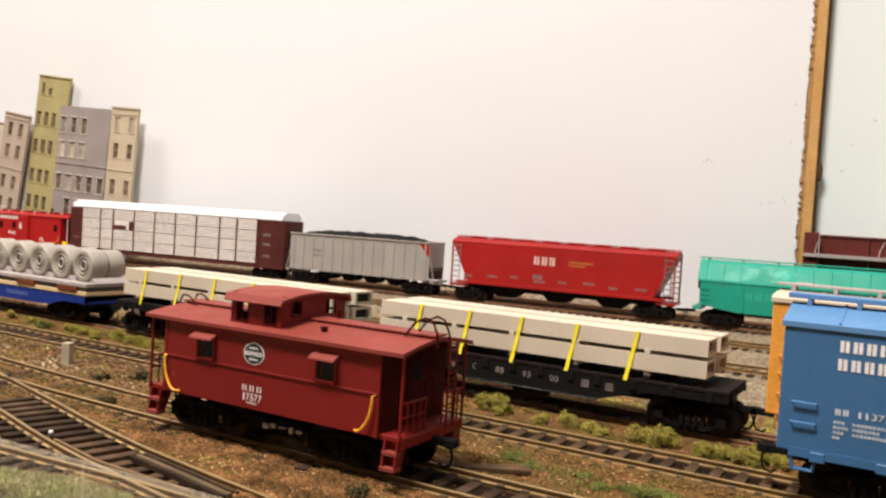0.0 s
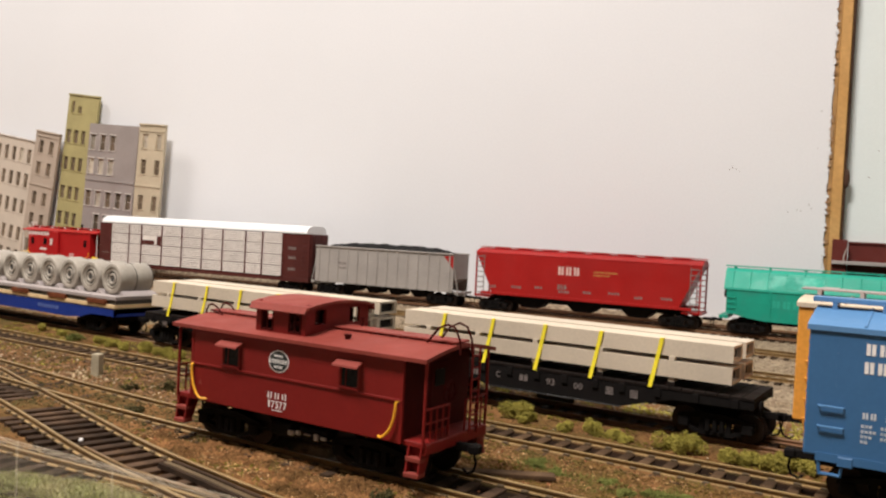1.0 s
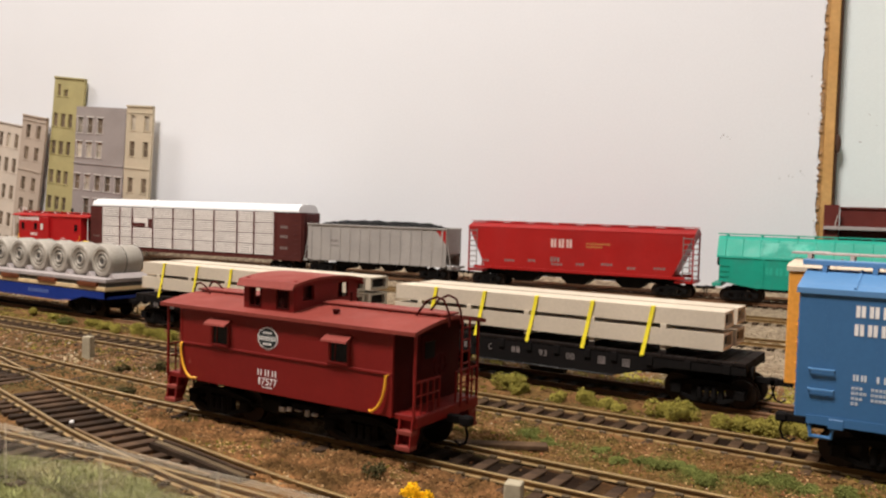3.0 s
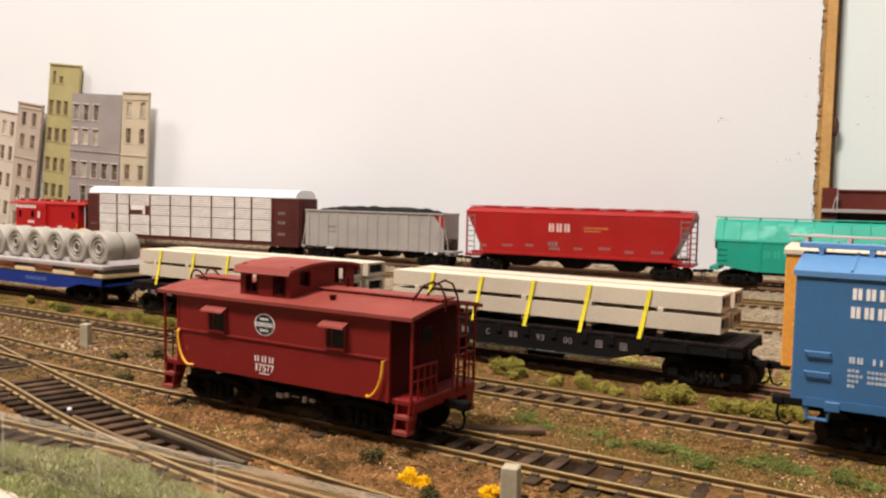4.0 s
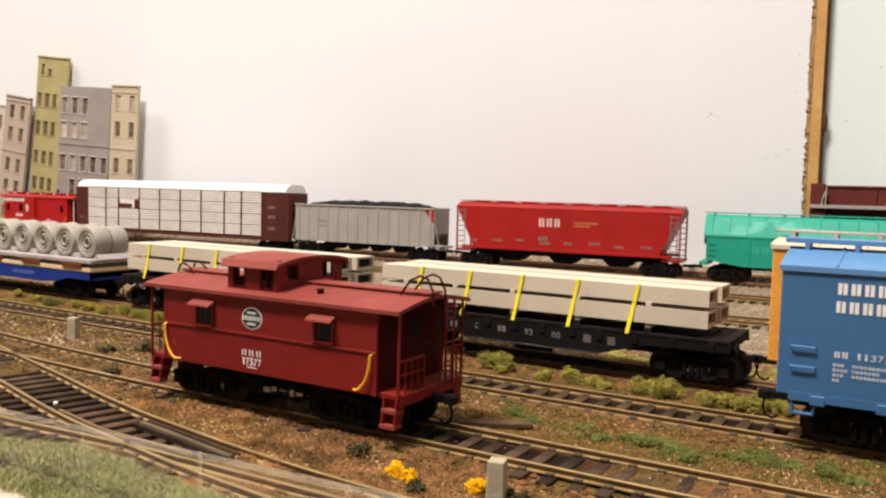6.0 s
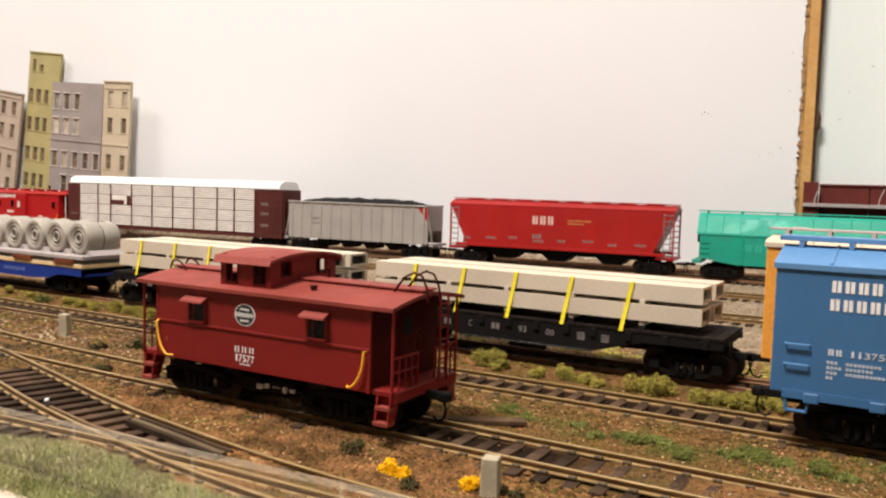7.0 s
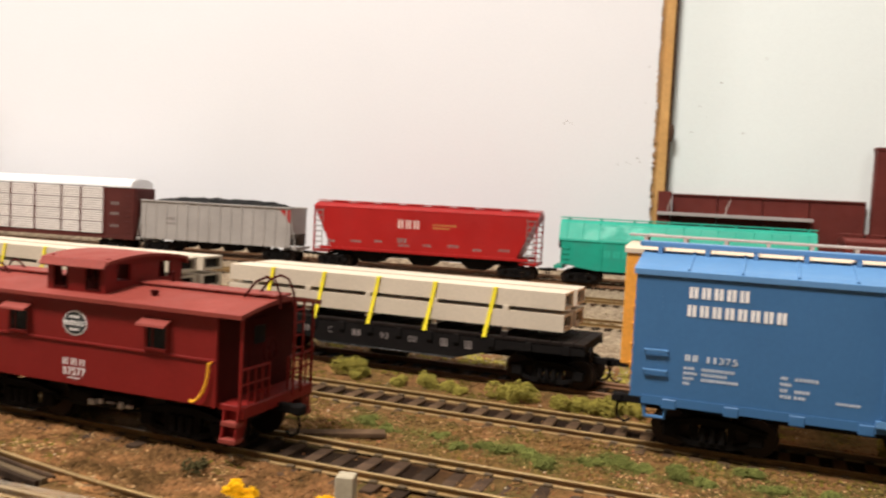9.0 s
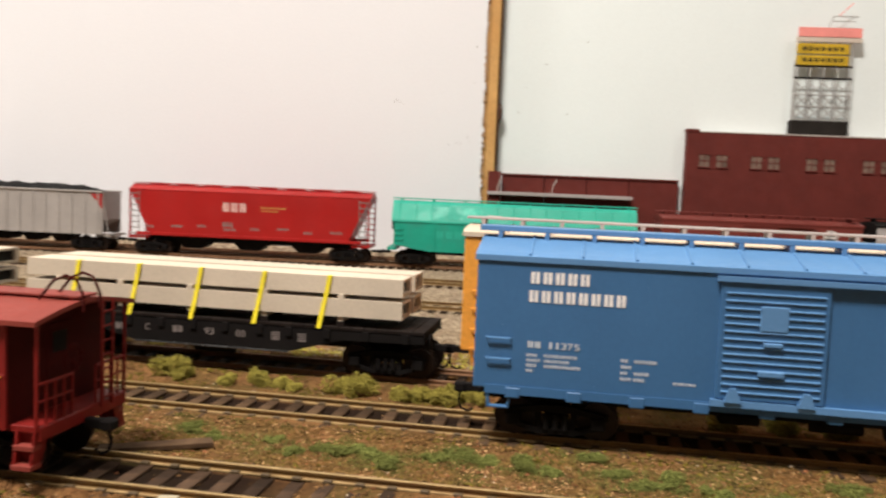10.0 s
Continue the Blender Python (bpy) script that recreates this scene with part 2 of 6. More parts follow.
def earth_material():
    """Brown earth with tan crumbs in front, paler grey gravel towards the wall."""
    m = material("earth", (0.165, 0.081, 0.032), 0.95, vary=0.3, scale=25, grain=0.3, grain_scale=420, bump=0.6, second=(0.072, 0.053, 0.017), spots=0.52, spot_scale=45, spec=0.06)
    n, l = m.node_tree.nodes, m.node_tree.links
    b = n["Principled BSDF"]
    old = b.inputs["Base Color"].links[0].from_socket
    tc = n.new("ShaderNodeTexCoord")
    sep = n.new("ShaderNodeSeparateXYZ")
    l.new(tc.outputs["Object"], sep.inputs[0])
    rough_edge = n.new("ShaderNodeTexNoise")
    rough_edge.inputs["Scale"].default_value = 30
    l.new(tc.outputs["Object"], rough_edge.inputs["Vector"])
    add = n.new("ShaderNodeMath")
    add.operation = "MULTIPLY_ADD"
    add.inputs[1].default_value = 0.12
    l.new(rough_edge.outputs["Fac"], add.inputs[0])
    l.new(sep.outputs["Y"], add.inputs[2])
    r = n.new("ShaderNodeMapRange")
    r.inputs["From Min"].default_value, r.inputs["From Max"].default_value = 0.21, 0.28
    l.new(add.outputs[0], r.inputs["Value"])
    gravel = n.new("ShaderNodeTexNoise")
    gravel.inputs["Scale"].default_value = 260
    l.new(tc.outputs["Object"], gravel.inputs["Vector"])
    gr = n.new("ShaderNodeValToRGB")
    gr.color_ramp.elements[0].position, gr.color_ramp.elements[0].color = 0.35, (0.16, 0.115, 0.08, 1)
    gr.color_ramp.elements[1].position, gr.color_ramp.elements[1].color = 0.65, (0.35, 0.28, 0.19, 1)
    l.new(gravel.outputs["Fac"], gr.inputs["Fac"])
    mix = n.new("ShaderNodeMix")
    mix.data_type = "RGBA"
    l.new(r.outputs["Result"], mix.inputs["Factor"])
    l.new(old, mix.inputs["A"])
    l.new(gr.outputs["Color"], mix.inputs["B"])
    # shade in the open hollows between the rails, painted as dark earth bands
    colour = mix.outputs["Result"]
    for centre, x_lo, x_hi, depth in ((0.0, -0.065, 0.022, 0.95), (0.0596, -0.6, 0.4, 0.95)):
        off = n.new("ShaderNodeMath")
        off.operation = "SUBTRACT"
        off.inputs[1].default_value = centre
        l.new(sep.outputs["Y"], off.inputs[0])
        size = n.new("ShaderNodeMath")
        size.operation = "ABSOLUTE"
        l.new(off.outputs[0], size.inputs[0])
        band = n.new("ShaderNodeMapRange")
        band.inputs["From Min"].default_value, band.inputs["From Max"].default_value = 0.0068, 0.0082
        band.inputs["To Min"].default_value, band.inputs["To Max"].default_value = depth, 0.0
        l.new(size.outputs[0], band.inputs["Value"])
        fac = band.outputs["Result"]
        for lo, hi in ((x_lo - 0.008, x_lo + 0.008), (x_hi + 0.012, x_hi - 0.012)):
            end = n.new("ShaderNodeMapRange")
            end.inputs["From Min"].default_value, end.inputs["From Max"].default_value = lo, hi
            l.new(sep.outputs["X"], end.inputs["Value"])
            both = n.new("ShaderNodeMath")
            both.operation = "MULTIPLY"
            l.new(fac, both.inputs[0])
            l.new(end.outputs["Result"], both.inputs[1])
            fac = both.outputs[0]
        dark = n.new("ShaderNodeMix")
        dark.data_type = "RGBA"
        l.new(fac, dark.inputs["Factor"])
        l.new(colour, dark.inputs["A"])
        dark.inputs["B"].default_value = (0.010, 0.006, 0.0045, 1)
        colour = dark.outputs["Result"]
    l.new(colour, b.inputs["Base Color"])
    return m


M["earth"] = earth_material()


# ---- building helpers (millimetres) ----
def thing(name, x, y, z, turn=0.0, label="", category="", group="", kind=""):
    ob = new(name)
    ob.empty_display_size = 0.01
    ob.matrix_world = pose(x * K, y * K, z * K, 0, 0, turn)
    return tagged(ob, label, category, group, kind)


def mesh_of(name, bm, mat, smooth=False):
    bmesh.ops.recalc_face_normals(bm, faces=bm.faces)
    bmesh.ops.scale(bm, vec=(K, K, K), verts=bm.verts)
    me = bpy.data.meshes.new(name)
    bm.to_mesh(me)
    bm.free()
    me.materials.append(M[mat])
    if smooth:
        me.shade_smooth()
        me.set_sharp_from_angle(angle=radians(35))
    return me


def part(name, bm, mat, parent, label="", at=None, smooth=False):
    """Links a bmesh, or a mesh made earlier, as one mesh object under parent."""
    me = bm if isinstance(bm, bpy.types.Mesh) else mesh_of(name, bm, mat, smooth)
    ob = new(name, me)
    ob.parent = parent
    if at is not None:
        ob.matrix_basis = at if isinstance(at, Matrix) else Matrix.Translation(Vector(at) * K)
    return tagged(ob, label)


def solo(name, bm, mat, label, category, group="", kind="", at=(0, 0, 0), turn=0.0, smooth=False):
    """A thing that is one mesh."""
    me = bm if isinstance(bm, bpy.types.Mesh) else mesh_of(name, bm, mat, smooth)
    ob = new(name, me)
    ob.matrix_world = pose(at[0] * K, at[1] * K, at[2] * K, 0, 0, turn)
    return tagged(ob, label, category, group, kind)


def B():
    return bmesh.new()


def box(bm, x0, x1, y0, y1, z0, z1, bevel=0.0):
    r = bmesh.ops.create_cube(bm, size=1.0)
    vs = r["verts"]
    bmesh.ops.scale(bm, vec=(x1 - x0, y1 - y0, z1 - z0), verts=vs)
    bmesh.ops.translate(bm, vec=((x0 + x1) / 2, (y0 + y1) / 2, (z0 + z1) / 2), verts=vs)
    if bevel:
        es = list({e for v in vs for e in v.link_edges})
        bmesh.ops.bevel(bm, geom=es, offset=bevel, segments=1, affect="EDGES")
    return bm


def rod(bm, p, q, r, n=8, r2=None):
    """A round bar from p to q."""
    p, q = Vector(p), Vector(q)
    m = Matrix.Translation((p + q) / 2) @ (q - p).to_track_quat("Z", "Y").to_matrix().to_4x4()
    bmesh.ops.create_cone(bm, cap_ends=True, segments=n, radius1=r, radius2=r if r2 is None else r2, depth=(q - p).length, matrix=m)
    return bm


def wire(bm, pts, r, n=6):
    pts = [Vector(p) for p in pts]
    rows = []
    up = Vector((0.31, 0.52, 0.8)).normalized()
    for i, p in enumerate(pts):
        d = (pts[min(i + 1, len(pts) - 1)] - pts[max(i - 1, 0)]).normalized()
        u = d.cross(up).normalized()
        v = d.cross(u)
        rows.append([bm.verts.new(p + (u * math.cos(2 * math.pi * k / n) + v * math.sin(2 * math.pi * k / n)) * r) for k in range(n)])
    for a, b in zip(rows[:-1], rows[1:]):
        for k in range(n):
            bm.faces.new((a[k], a[(k + 1) % n], b[(k + 1) % n], b[k]))
    bm.faces.new(rows[0])
    bm.faces.new(rows[-1][::-1])
    return bm


def prism_x(bm, profile, x0, x1):
    """A (y, z) outline drawn out along x."""
    a = [bm.verts.new((x0, y, z)) for y, z in profile]
    b = [bm.verts.new((x1, y, z)) for y, z in profile]
    k = len(profile)
    bm.faces.new(a)
    bm.faces.new(b[::-1])
    for i in range(k):
        bm.faces.new((a[i], b[i], b[(i + 1) % k], a[(i + 1) % k]))
    return bm


def prism_y(bm, outline, y0, y1):
    """An (x, z) outline drawn out along y."""
    a = [bm.verts.new((x, y0, z)) for x, z in outline]
    b = [bm.verts.new((x, y1, z)) for x, z in outline]
    k = len(outline)
    bm.faces.new(a)
    bm.faces.new(b[::-1])
    for i in range(k):
        bm.faces.new((a[i], b[i], b[(i + 1) % k], a[(i + 1) % k]))
    return bm


def arc(hw, z_eave, rise, n=10, power=2.0):
    """Points of an arched roof line from -hw to hw."""
    return [(-hw + 2 * hw * i / n, z_eave + rise * (1 - abs(2 * i / n - 1) ** power)) for i in range(n + 1)]


def strokes(bm, x, y, z, h, n, pitch, slant=0.0, weight=0.3):
    """A row of plain upright bars that stands for lettering, on a side that faces -y."""
    for i in range(n):
        a, w = x + i * pitch, pitch * weight
        for u in (a, a + pitch * 0.4):
            box(bm, u, u + w, y - 0.06, y + 0.02, z + slant * i, z + slant * i + h)
    return bm


def writing(text, x0, x1, y, z0, z1, mat, parent, label):
    """Raised characters in the built-in font, one part each, fitted into a rectangle on a side that faces -y."""
    pitch = (x1 - x0) / len(text)
    for i, character in enumerate(text):
        curve = bpy.data.curves.new("character", "FONT")
        curve.body, curve.extrude = character, 0.04
        holder = bpy.data.objects.new("character", curve)
        flat = bpy.data.meshes.new_from_object(holder)
        bpy.data.objects.remove(holder)
        bm = B()
        bm.from_mesh(flat)
        bpy.data.meshes.remove(flat)
        bmesh.ops.remove_doubles(bm, verts=bm.verts, dist=0.0005)
        xs, zs = [v.co.x for v in bm.verts], [v.co.y for v in bm.verts]
        wide = pitch * (0.36 if character == "1" else 0.8)
        left = x0 + i * pitch + (pitch - wide) / 2
        fx, fz = wide / (max(xs) - min(xs)), (z1 - z0) / (max(zs) - min(zs))
        xa, za = min(xs), min(zs)
        for v in bm.verts:
            v.co = Vector((left + (v.co.x - xa) * fx, y - v.co.z * 2.0, z0 + (v.co.y - za) * fz))
        part("character", bm, mat, parent, label)


def ring(bm, x, y, z, r, n=20, depth=0.1):
    rod(bm, (x, y - depth, z), (x, y + 0.02, z), r, n)
    return bm


SHARED = {}


def shared(key, make):
    if key not in SHARED:
        SHARED[key] = make()
    return SHARED[key]

# ---- ground: one sheet with relief, finer near the front tracks ----
def steps(a, b, d):
    k = max(1, round((b - a) / d))
    return [a + (b - a) * i / k for i in range(k)]


TRACK_8 = [(-700, 70), (-420, 29), (-330, 16), (-260, 0), (-215, -12), (-163, -25.3), (-119, -37), (-85, -43.8), (-34, -51), (20, -53.6), (100, -55), (300, -55)]


def beside_track_8(x, y):
    """Distance from the middle of the diverging track, positive towards the yard."""
    for (xa, ya), (xb, yb) in zip(TRACK_8[:-1], TRACK_8[1:]):
        if xa <= x < xb:
            slope = (yb - ya) / (xb - xa)
            return (y - ya - slope * (x - xa)) / math.hypot(1, slope)
    return 99.0


def grass_edge(x):
    return -60.5 - 0.5 * max(0.0, -98 - x) - 0.06 * max(0.0, x + 90) + 3 * noise.noise(Vector((x, 0, 4)) / 8)


def ground_height(x, y):
    z = -3.0 + 0.55 * noise.noise(Vector((x, y, 0)) / 9) + 0.9 * noise.noise(Vector((x, y, 7)) / 34) + 0.3 * noise.noise(Vector((x, y, 3)) / 3.5)
    # earth banked up against the foot of the backdrop
    foot = wall_y(x) - y
    if foot < 16:
        z += 6.6 * min(1.0, (16 - foot) / 9) + 0.4 * noise.noise(Vector((x, y, 2)) / 14)
    near_track = min(abs(y - c) for c in (0, 59.6, 110))
    if near_track < 19:
        # ballast is heaped round the sleepers and leaves some of them half buried
        k = min(1.0, (19 - near_track) / 5)
        bank = -1.75 if y > 40 or x > 22 else -2.1
        heap = bank + 0.5 * noise.noise(Vector((x, y, 21)) / 6) + 0.5 * noise.noise(Vector((x, y, 9)) / 26)
        z = z * (1 - k) + min(heap, -1.35) * k
        # hollow between the rails, filled where the track is old
        if near_track < 7.6:
            filled = abs(y) < 9 and (x > 22 or x < -60 + 14 * noise.noise(Vector((x, y, 31)) / 20))
            if filled and -206 < x < 0:
                z = -1.72 + 0.5 * noise.noise(Vector((x, y, 31)) / 7)
            else:
                z = min(z, -2.0 if filled else -2.75 + 0.3 * noise.noise(Vector((x, y, 5)) / 5))
        elif y > 0 and near_track < 16 and -206 < x < -60 and y < 20:
            z = max(z, -1.6 + 0.3 * noise.noise(Vector((x, y, 31)) / 5))
        if -16 < y < -9.6 and 4 < x < 75:
            z = min(z, -3.1 + 0.5 * noise.noise(Vector((x, y, 31)) / 6))
        if 90 < y < 101:
            z = max(z, -1.55 + 0.25 * noise.noise(Vector((x, y, 31)) / 5))
    # earth covers the sleeper ends of the diverging track and fills it in places
    if -240 < x < 90 and -75 < y < 12:
        d = beside_track_8(x, y)
        rough = noise.noise(Vector((x, y, 37)) / 5)
        if 9.3 < d < 21 and y < -10:
            z = max(z, -1.45 + 0.3 * rough - 0.12 * max(0.0, d - 16))
        elif -17 < d <= 9.3 and (x > -58 + 6 * rough or -193 + 5 * rough < x < -177 + 5 * rough):
            z = max(z, -1.55 + 0.25 * rough)
        elif -17 < d <= -9.6 and x > -96:
            z = max(z, -1.7 + 0.4 * rough)
        elif abs(d) < 8:
            z = min(z, -3.4 + 0.3 * rough)
        if y < grass_edge(x) - 1 and x > -135:
            z = max(z, -1.5 + 0.2 * rough)
    return z


def wall_y(x):
    return 552 + 0.1 * x


def build_ground():
    xs = steps(-2000, -420, 40) + steps(-420, 230, 2.6) + steps(230, 1500, 40) + [1500]
    ys = steps(-320, -130, 20) + steps(-130, 130, 2.6) + steps(130, 380, 12) + steps(380, 610, 5) + [610, 760]
    verts = [(x * K, y * K, ground_height(x, y) * K) for y in ys for x in xs]
    w = len(xs)
    faces = [(j * w + i, j * w + i + 1, (j + 1) * w + i + 1, (j + 1) * w + i) for j in range(len(ys) - 1) for i in range(w - 1)]
    me = bpy.data.meshes.new("ground")
    me.from_pydata(verts, [], faces)
    me.materials.append(M["earth"])
    me.shade_smooth()
    return tagged(new("ground", me), "brown earth and ballast of a model railway yard", "ground", kind="structure")


build_ground()

# the table that carries the layout, and the closed room around it
solo("layout_table", box(B(), -2000, 1500, -320, 760, -40, -8), "dark_wood", "dark wooden table top under the model railway", "table", kind="structure")
for tx in (-1800, -300, 1300):
    for ty in (-280, 700):
        solo("table_leg", box(B(), tx, tx + 60, ty - 30, ty + 30, -1100, -40), "pine", "square pine leg under the layout table", "table leg", "legs of the layout table")
solo("floor", box(B(), -2300, 2000, -2200, 900, -1130, -1100), "room_floor", "plain dark floor of the room", "floor", kind="structure")
solo("ceiling", box(B(), -2300, 2000, -2200, 900, 1300, 1330), "ceiling", "plain white ceiling", "ceiling", kind="structure")
solo("wall_south", box(B(), -2300, 2000, -2230, -2200, -1100, 1300), "room_wall", "plain pale wall", "wall", kind="structure")
solo("wall_west", box(B(), -2330, -2300, -2230, 930, -1130, 1330), "room_wall", "plain pale wall", "wall", kind="structure")
solo("wall_east", box(B(), 2000, 2030, -2230, 930, -1130, 1330), "room_wall", "plain pale wall", "wall", kind="structure")
solo("wall_north", box(B(), -2300, 2000, 900, 930, -1100, 1300), "room_wall", "plain pale wall", "wall", kind="structure")

for lx, ly, lz, ll, lw, watts in LAMPS:
    lamp = thing("ceiling_light", lx, ly, 1300, 0, "white fluorescent fitting on the ceiling", "ceiling light", "ceiling lights")
    part("housing", box(B(), -ll / 2 - 20, ll / 2 + 20, -lw / 2 - 10, lw / 2 + 10, -28, 0, 3), "lamp_white", lamp)

TURN = math.degrees(math.atan(0.1))


# ---- backdrop boards along the back, turned with the far tracks ----
def backdrop():
    bm = B()
    # the board's right edge is torn, so its outline is ragged
    rng = random.Random(4)
    right = []
    z = -6.0
    while z < 640:
        right.append((-11.0 + rng.uniform(-0.6, 0.5), z))
        z += rng.uniform(1.5, 6.0)
    outline = [(-2000, 640), (-2000, -6)] + right + [(-12, 640)]
    prism_y(bm, outline, 0, 6)
    wall = solo("backdrop", bm, "white_board", "plain white painted backdrop board with a ragged edge", "backdrop", kind="structure", at=(0, 552, 0), turn=TURN)
    bm = B()
    for k in range(60):
        zz = rng.uniform(20, 420)
        h = rng.uniform(0.6, 2.6)
        x0 = -11.3 - rng.uniform(0, 0.9)
        prism_y(bm, [(x0, zz), (-9.0, zz - h * 0.2), (-9.0, zz + h), (x0 + rng.uniform(0, 1.5), zz + h * 0.8)], -0.3, 0.5)
    part("torn_edge", bm, "torn_paper", wall, "brown torn paper fibres on the edge")
    bm = B()
    for k in range(46):
        zz, h, w = rng.uniform(30, 420), rng.uniform(1.0, 5.0), rng.uniform(0.6, 2.4)
        prism_y(bm, [(-11.6, zz), (-11.6 + w, zz + h * 0.3), (-11.6 + w * 0.6, zz + h), (-11.6, zz + h * 1.1)], -0.5, -0.1)
    part("paper_flake", bm, "white_board", wall, "white flakes of torn paper")
    bm = B()
    for sx, sz in ((-86, 133), (-88, 131), (-80, 130), (-83, 132), (-22, 100), (-30, 98), (-33, 99), (-24, 103), (-40, 97), (-19, 180), (-20, 150)):
        box(bm, sx, sx + rng.uniform(0.4, 1.1), -0.15, 0.1, sz, sz + rng.uniform(0.5, 1.6))
    part("nick", bm, "nick", wall, "small grey nicks in the paint")
    stud = thing("wooden_post", 0, 552, 0, TURN, "upright raw pine stud beside the backdrop board", "wooden post")
    part("stud", box(B(), -7.6, 0.4, 0.6, 34, -6, 640, 0.6), "pine", stud)
    part("edge_strip", box(B(), -10.8, -7.6, 1.4, 34, -6, 640, 0.3), "pine_dark", stud, "darker outer strip")
    part("shaded_edge", box(B(), 0.4, 2.4, 4.0, 34, -6, 640, 0.3), "dark_wood", stud, "narrow dark edge strip")
    bm = B()
    bmesh.ops.create_uvsphere(bm, u_segments=12, v_segments=8, radius=1.0)
    bmesh.ops.scale(bm, vec=(2.6, 2.0, 8.0), verts=bm.verts)
    part("knot", bm, "knot", stud, "dark knot", at=(2.6, 4.5, 126), smooth=True)
    board = solo("backdrop_blue", box(B(), 2.6, 1500, 15, 21, -6, 640), "blue_board", "pale blue painted backdrop board", "backdrop", kind="structure", at=(0, 552, 0), turn=TURN)
    bm = B()
    for sx, sz in ((24, 150), (30, 141), (40, 170), (60, 128), (18, 128), (75, 190)):
        box(bm, sx, sx + rng.uniform(0.6, 2.0), 14.8, 15.1, sz, sz + rng.uniform(0.3, 0.8))
    part("nick", bm, "nick", board, "small nicks in the paint")


backdrop()


# ---- tracks ----
def catmull(pts, spacing=4.0):
    out = []
    for i in range(len(pts) - 1):
        p0, p1, p2, p3 = (Vector(pts[max(0, min(len(pts) - 1, i + k))]) for k in (-1, 0, 1, 2))
        k = max(1, int((p2 - p1).length / spacing))
        for j in range(k):
            t = j / k
            out.append(0.5 * (2 * p1 + (p2 - p0) * t + (2 * p0 - 5 * p1 + 4 * p2 - p3) * t * t + (3 * p1 - p0 - 3 * p2 + p3) * t ** 3))
    out.append(Vector(pts[-1]))
    return out


RAIL = [(-0.9, -1.75), (0.9, -1.75), (0.9, -1.5), (0.28, -1.3), (0.28, -0.7), (0.5, -0.55), (0.5, -0.1), (0.38, 0.0), (-0.38, 0.0), (-0.5, -0.1), (-0.5, -0.55), (-0.28, -0.7), (-0.28, -1.3), (-0.9, -1.5)]


HEAD = [(-0.46, -0.25), (0.46, -0.25), (0.5, -0.05), (0.36, 0.06), (-0.36, 0.06), (-0.5, -0.05)]


FOOT = [(-1.15, -1.8), (1.15, -1.8), (1.15, -1.48), (0.4, -1.36), (-0.4, -1.36), (-1.15, -1.48)]


def swept_rail(path, offset, shape=RAIL):
    bm = B()
    rows = []
    for i, p in enumerate(path):
        d = (path[min(i + 1, len(path) - 1)] - path[max(i - 1, 0)]).normalized()
        side = Vector((-d.y, d.x))
        rows.append([bm.verts.new((p.x + side.x * (offset + u), p.y + side.y * (offset + u), z)) for u, z in shape])
    for a, b in zip(rows[:-1], rows[1:]):
        for i in range(len(shape)):
            j = (i + 1) % len(shape)
            bm.faces.new((a[i], b[i], b[j], a[j]))
    bm.faces.new(rows[0])
    bm.faces.new(rows[-1][::-1])
    return bm


def tie_mesh(mat="tie"):
    rng = random.Random(2)
    bm = box(B(), -1.6, 1.6, -15, 15, -4.6, -1.75)
    bmesh.ops.bevel(bm, geom=bm.edges[:], offset=0.15, segments=1, affect="EDGES")
    for v in bm.verts:
        v.co.x += rng.uniform(-0.1, 0.1)
        v.co.z += rng.uniform(-0.08, 0.08)
    return mesh_of("tie", bm, mat)


def chair_mesh():
    bm = B()
    for s in (-1, 1):
        for u in (-1, 1):
            box(bm, -1.0, 1.0, s * 8.7 + u * 1.2 - 0.6, s * 8.7 + u * 1.2 + 0.6, -1.8, -1.05, 0.12)
    return mesh_of("spike_plate", bm, "tie_plate")


def track(name, pts, label, ties=(-500, 300), rail="rail", gauge=8.7, seed=0, sunk=0.0, sides=(-1, 1), wood="tie"):
    tr = thing(name, 0, 0, 0, 0, label, "railway track", kind="structure")
    path = catmull(pts)
    for s in sides:
        one = part("rail", swept_rail(path, s * gauge), rail, tr)
        part("rail_head", swept_rail(path, s * gauge, HEAD), "rail_head" if rail == "rail" else rail, one)
        if rail == "rail":
            part("rail_foot", swept_rail(path, s * gauge, FOOT), "rail_foot", one)
    rng = random.Random(seed)
    tie, chair = shared(wood, lambda: tie_mesh(wood)), shared("spike", chair_mesh)
    run, nxt = 0.0, 0.0
    for a, b in zip(path[:-1], path[1:]):
        seg = (b - a).length
        while nxt <= run + seg:
            p = a + (b - a) * ((nxt - run) / seg)
            nxt += 7.1
            if ties[0] < p.x < ties[1]:
                d = b - a
                at = pose((p.x + rng.uniform(-0.3, 0.3)) * K, p.y * K, (-sunk * rng.uniform(0, 1)) * K, 0, 0, math.degrees(math.atan2(d.y, d.x)) + rng.uniform(-1.2, 1.2))
                part("tie", tie, "tie", tr, at=at)
                if -420 < p.x < 260 and abs(p.y) < 90:
                    part("spike_plate", chair, "rail_head", tr, at=pose(p.x * K, p.y * K, 0, 0, 0, math.degrees(math.atan2(d.y, d.x))))
        run += seg


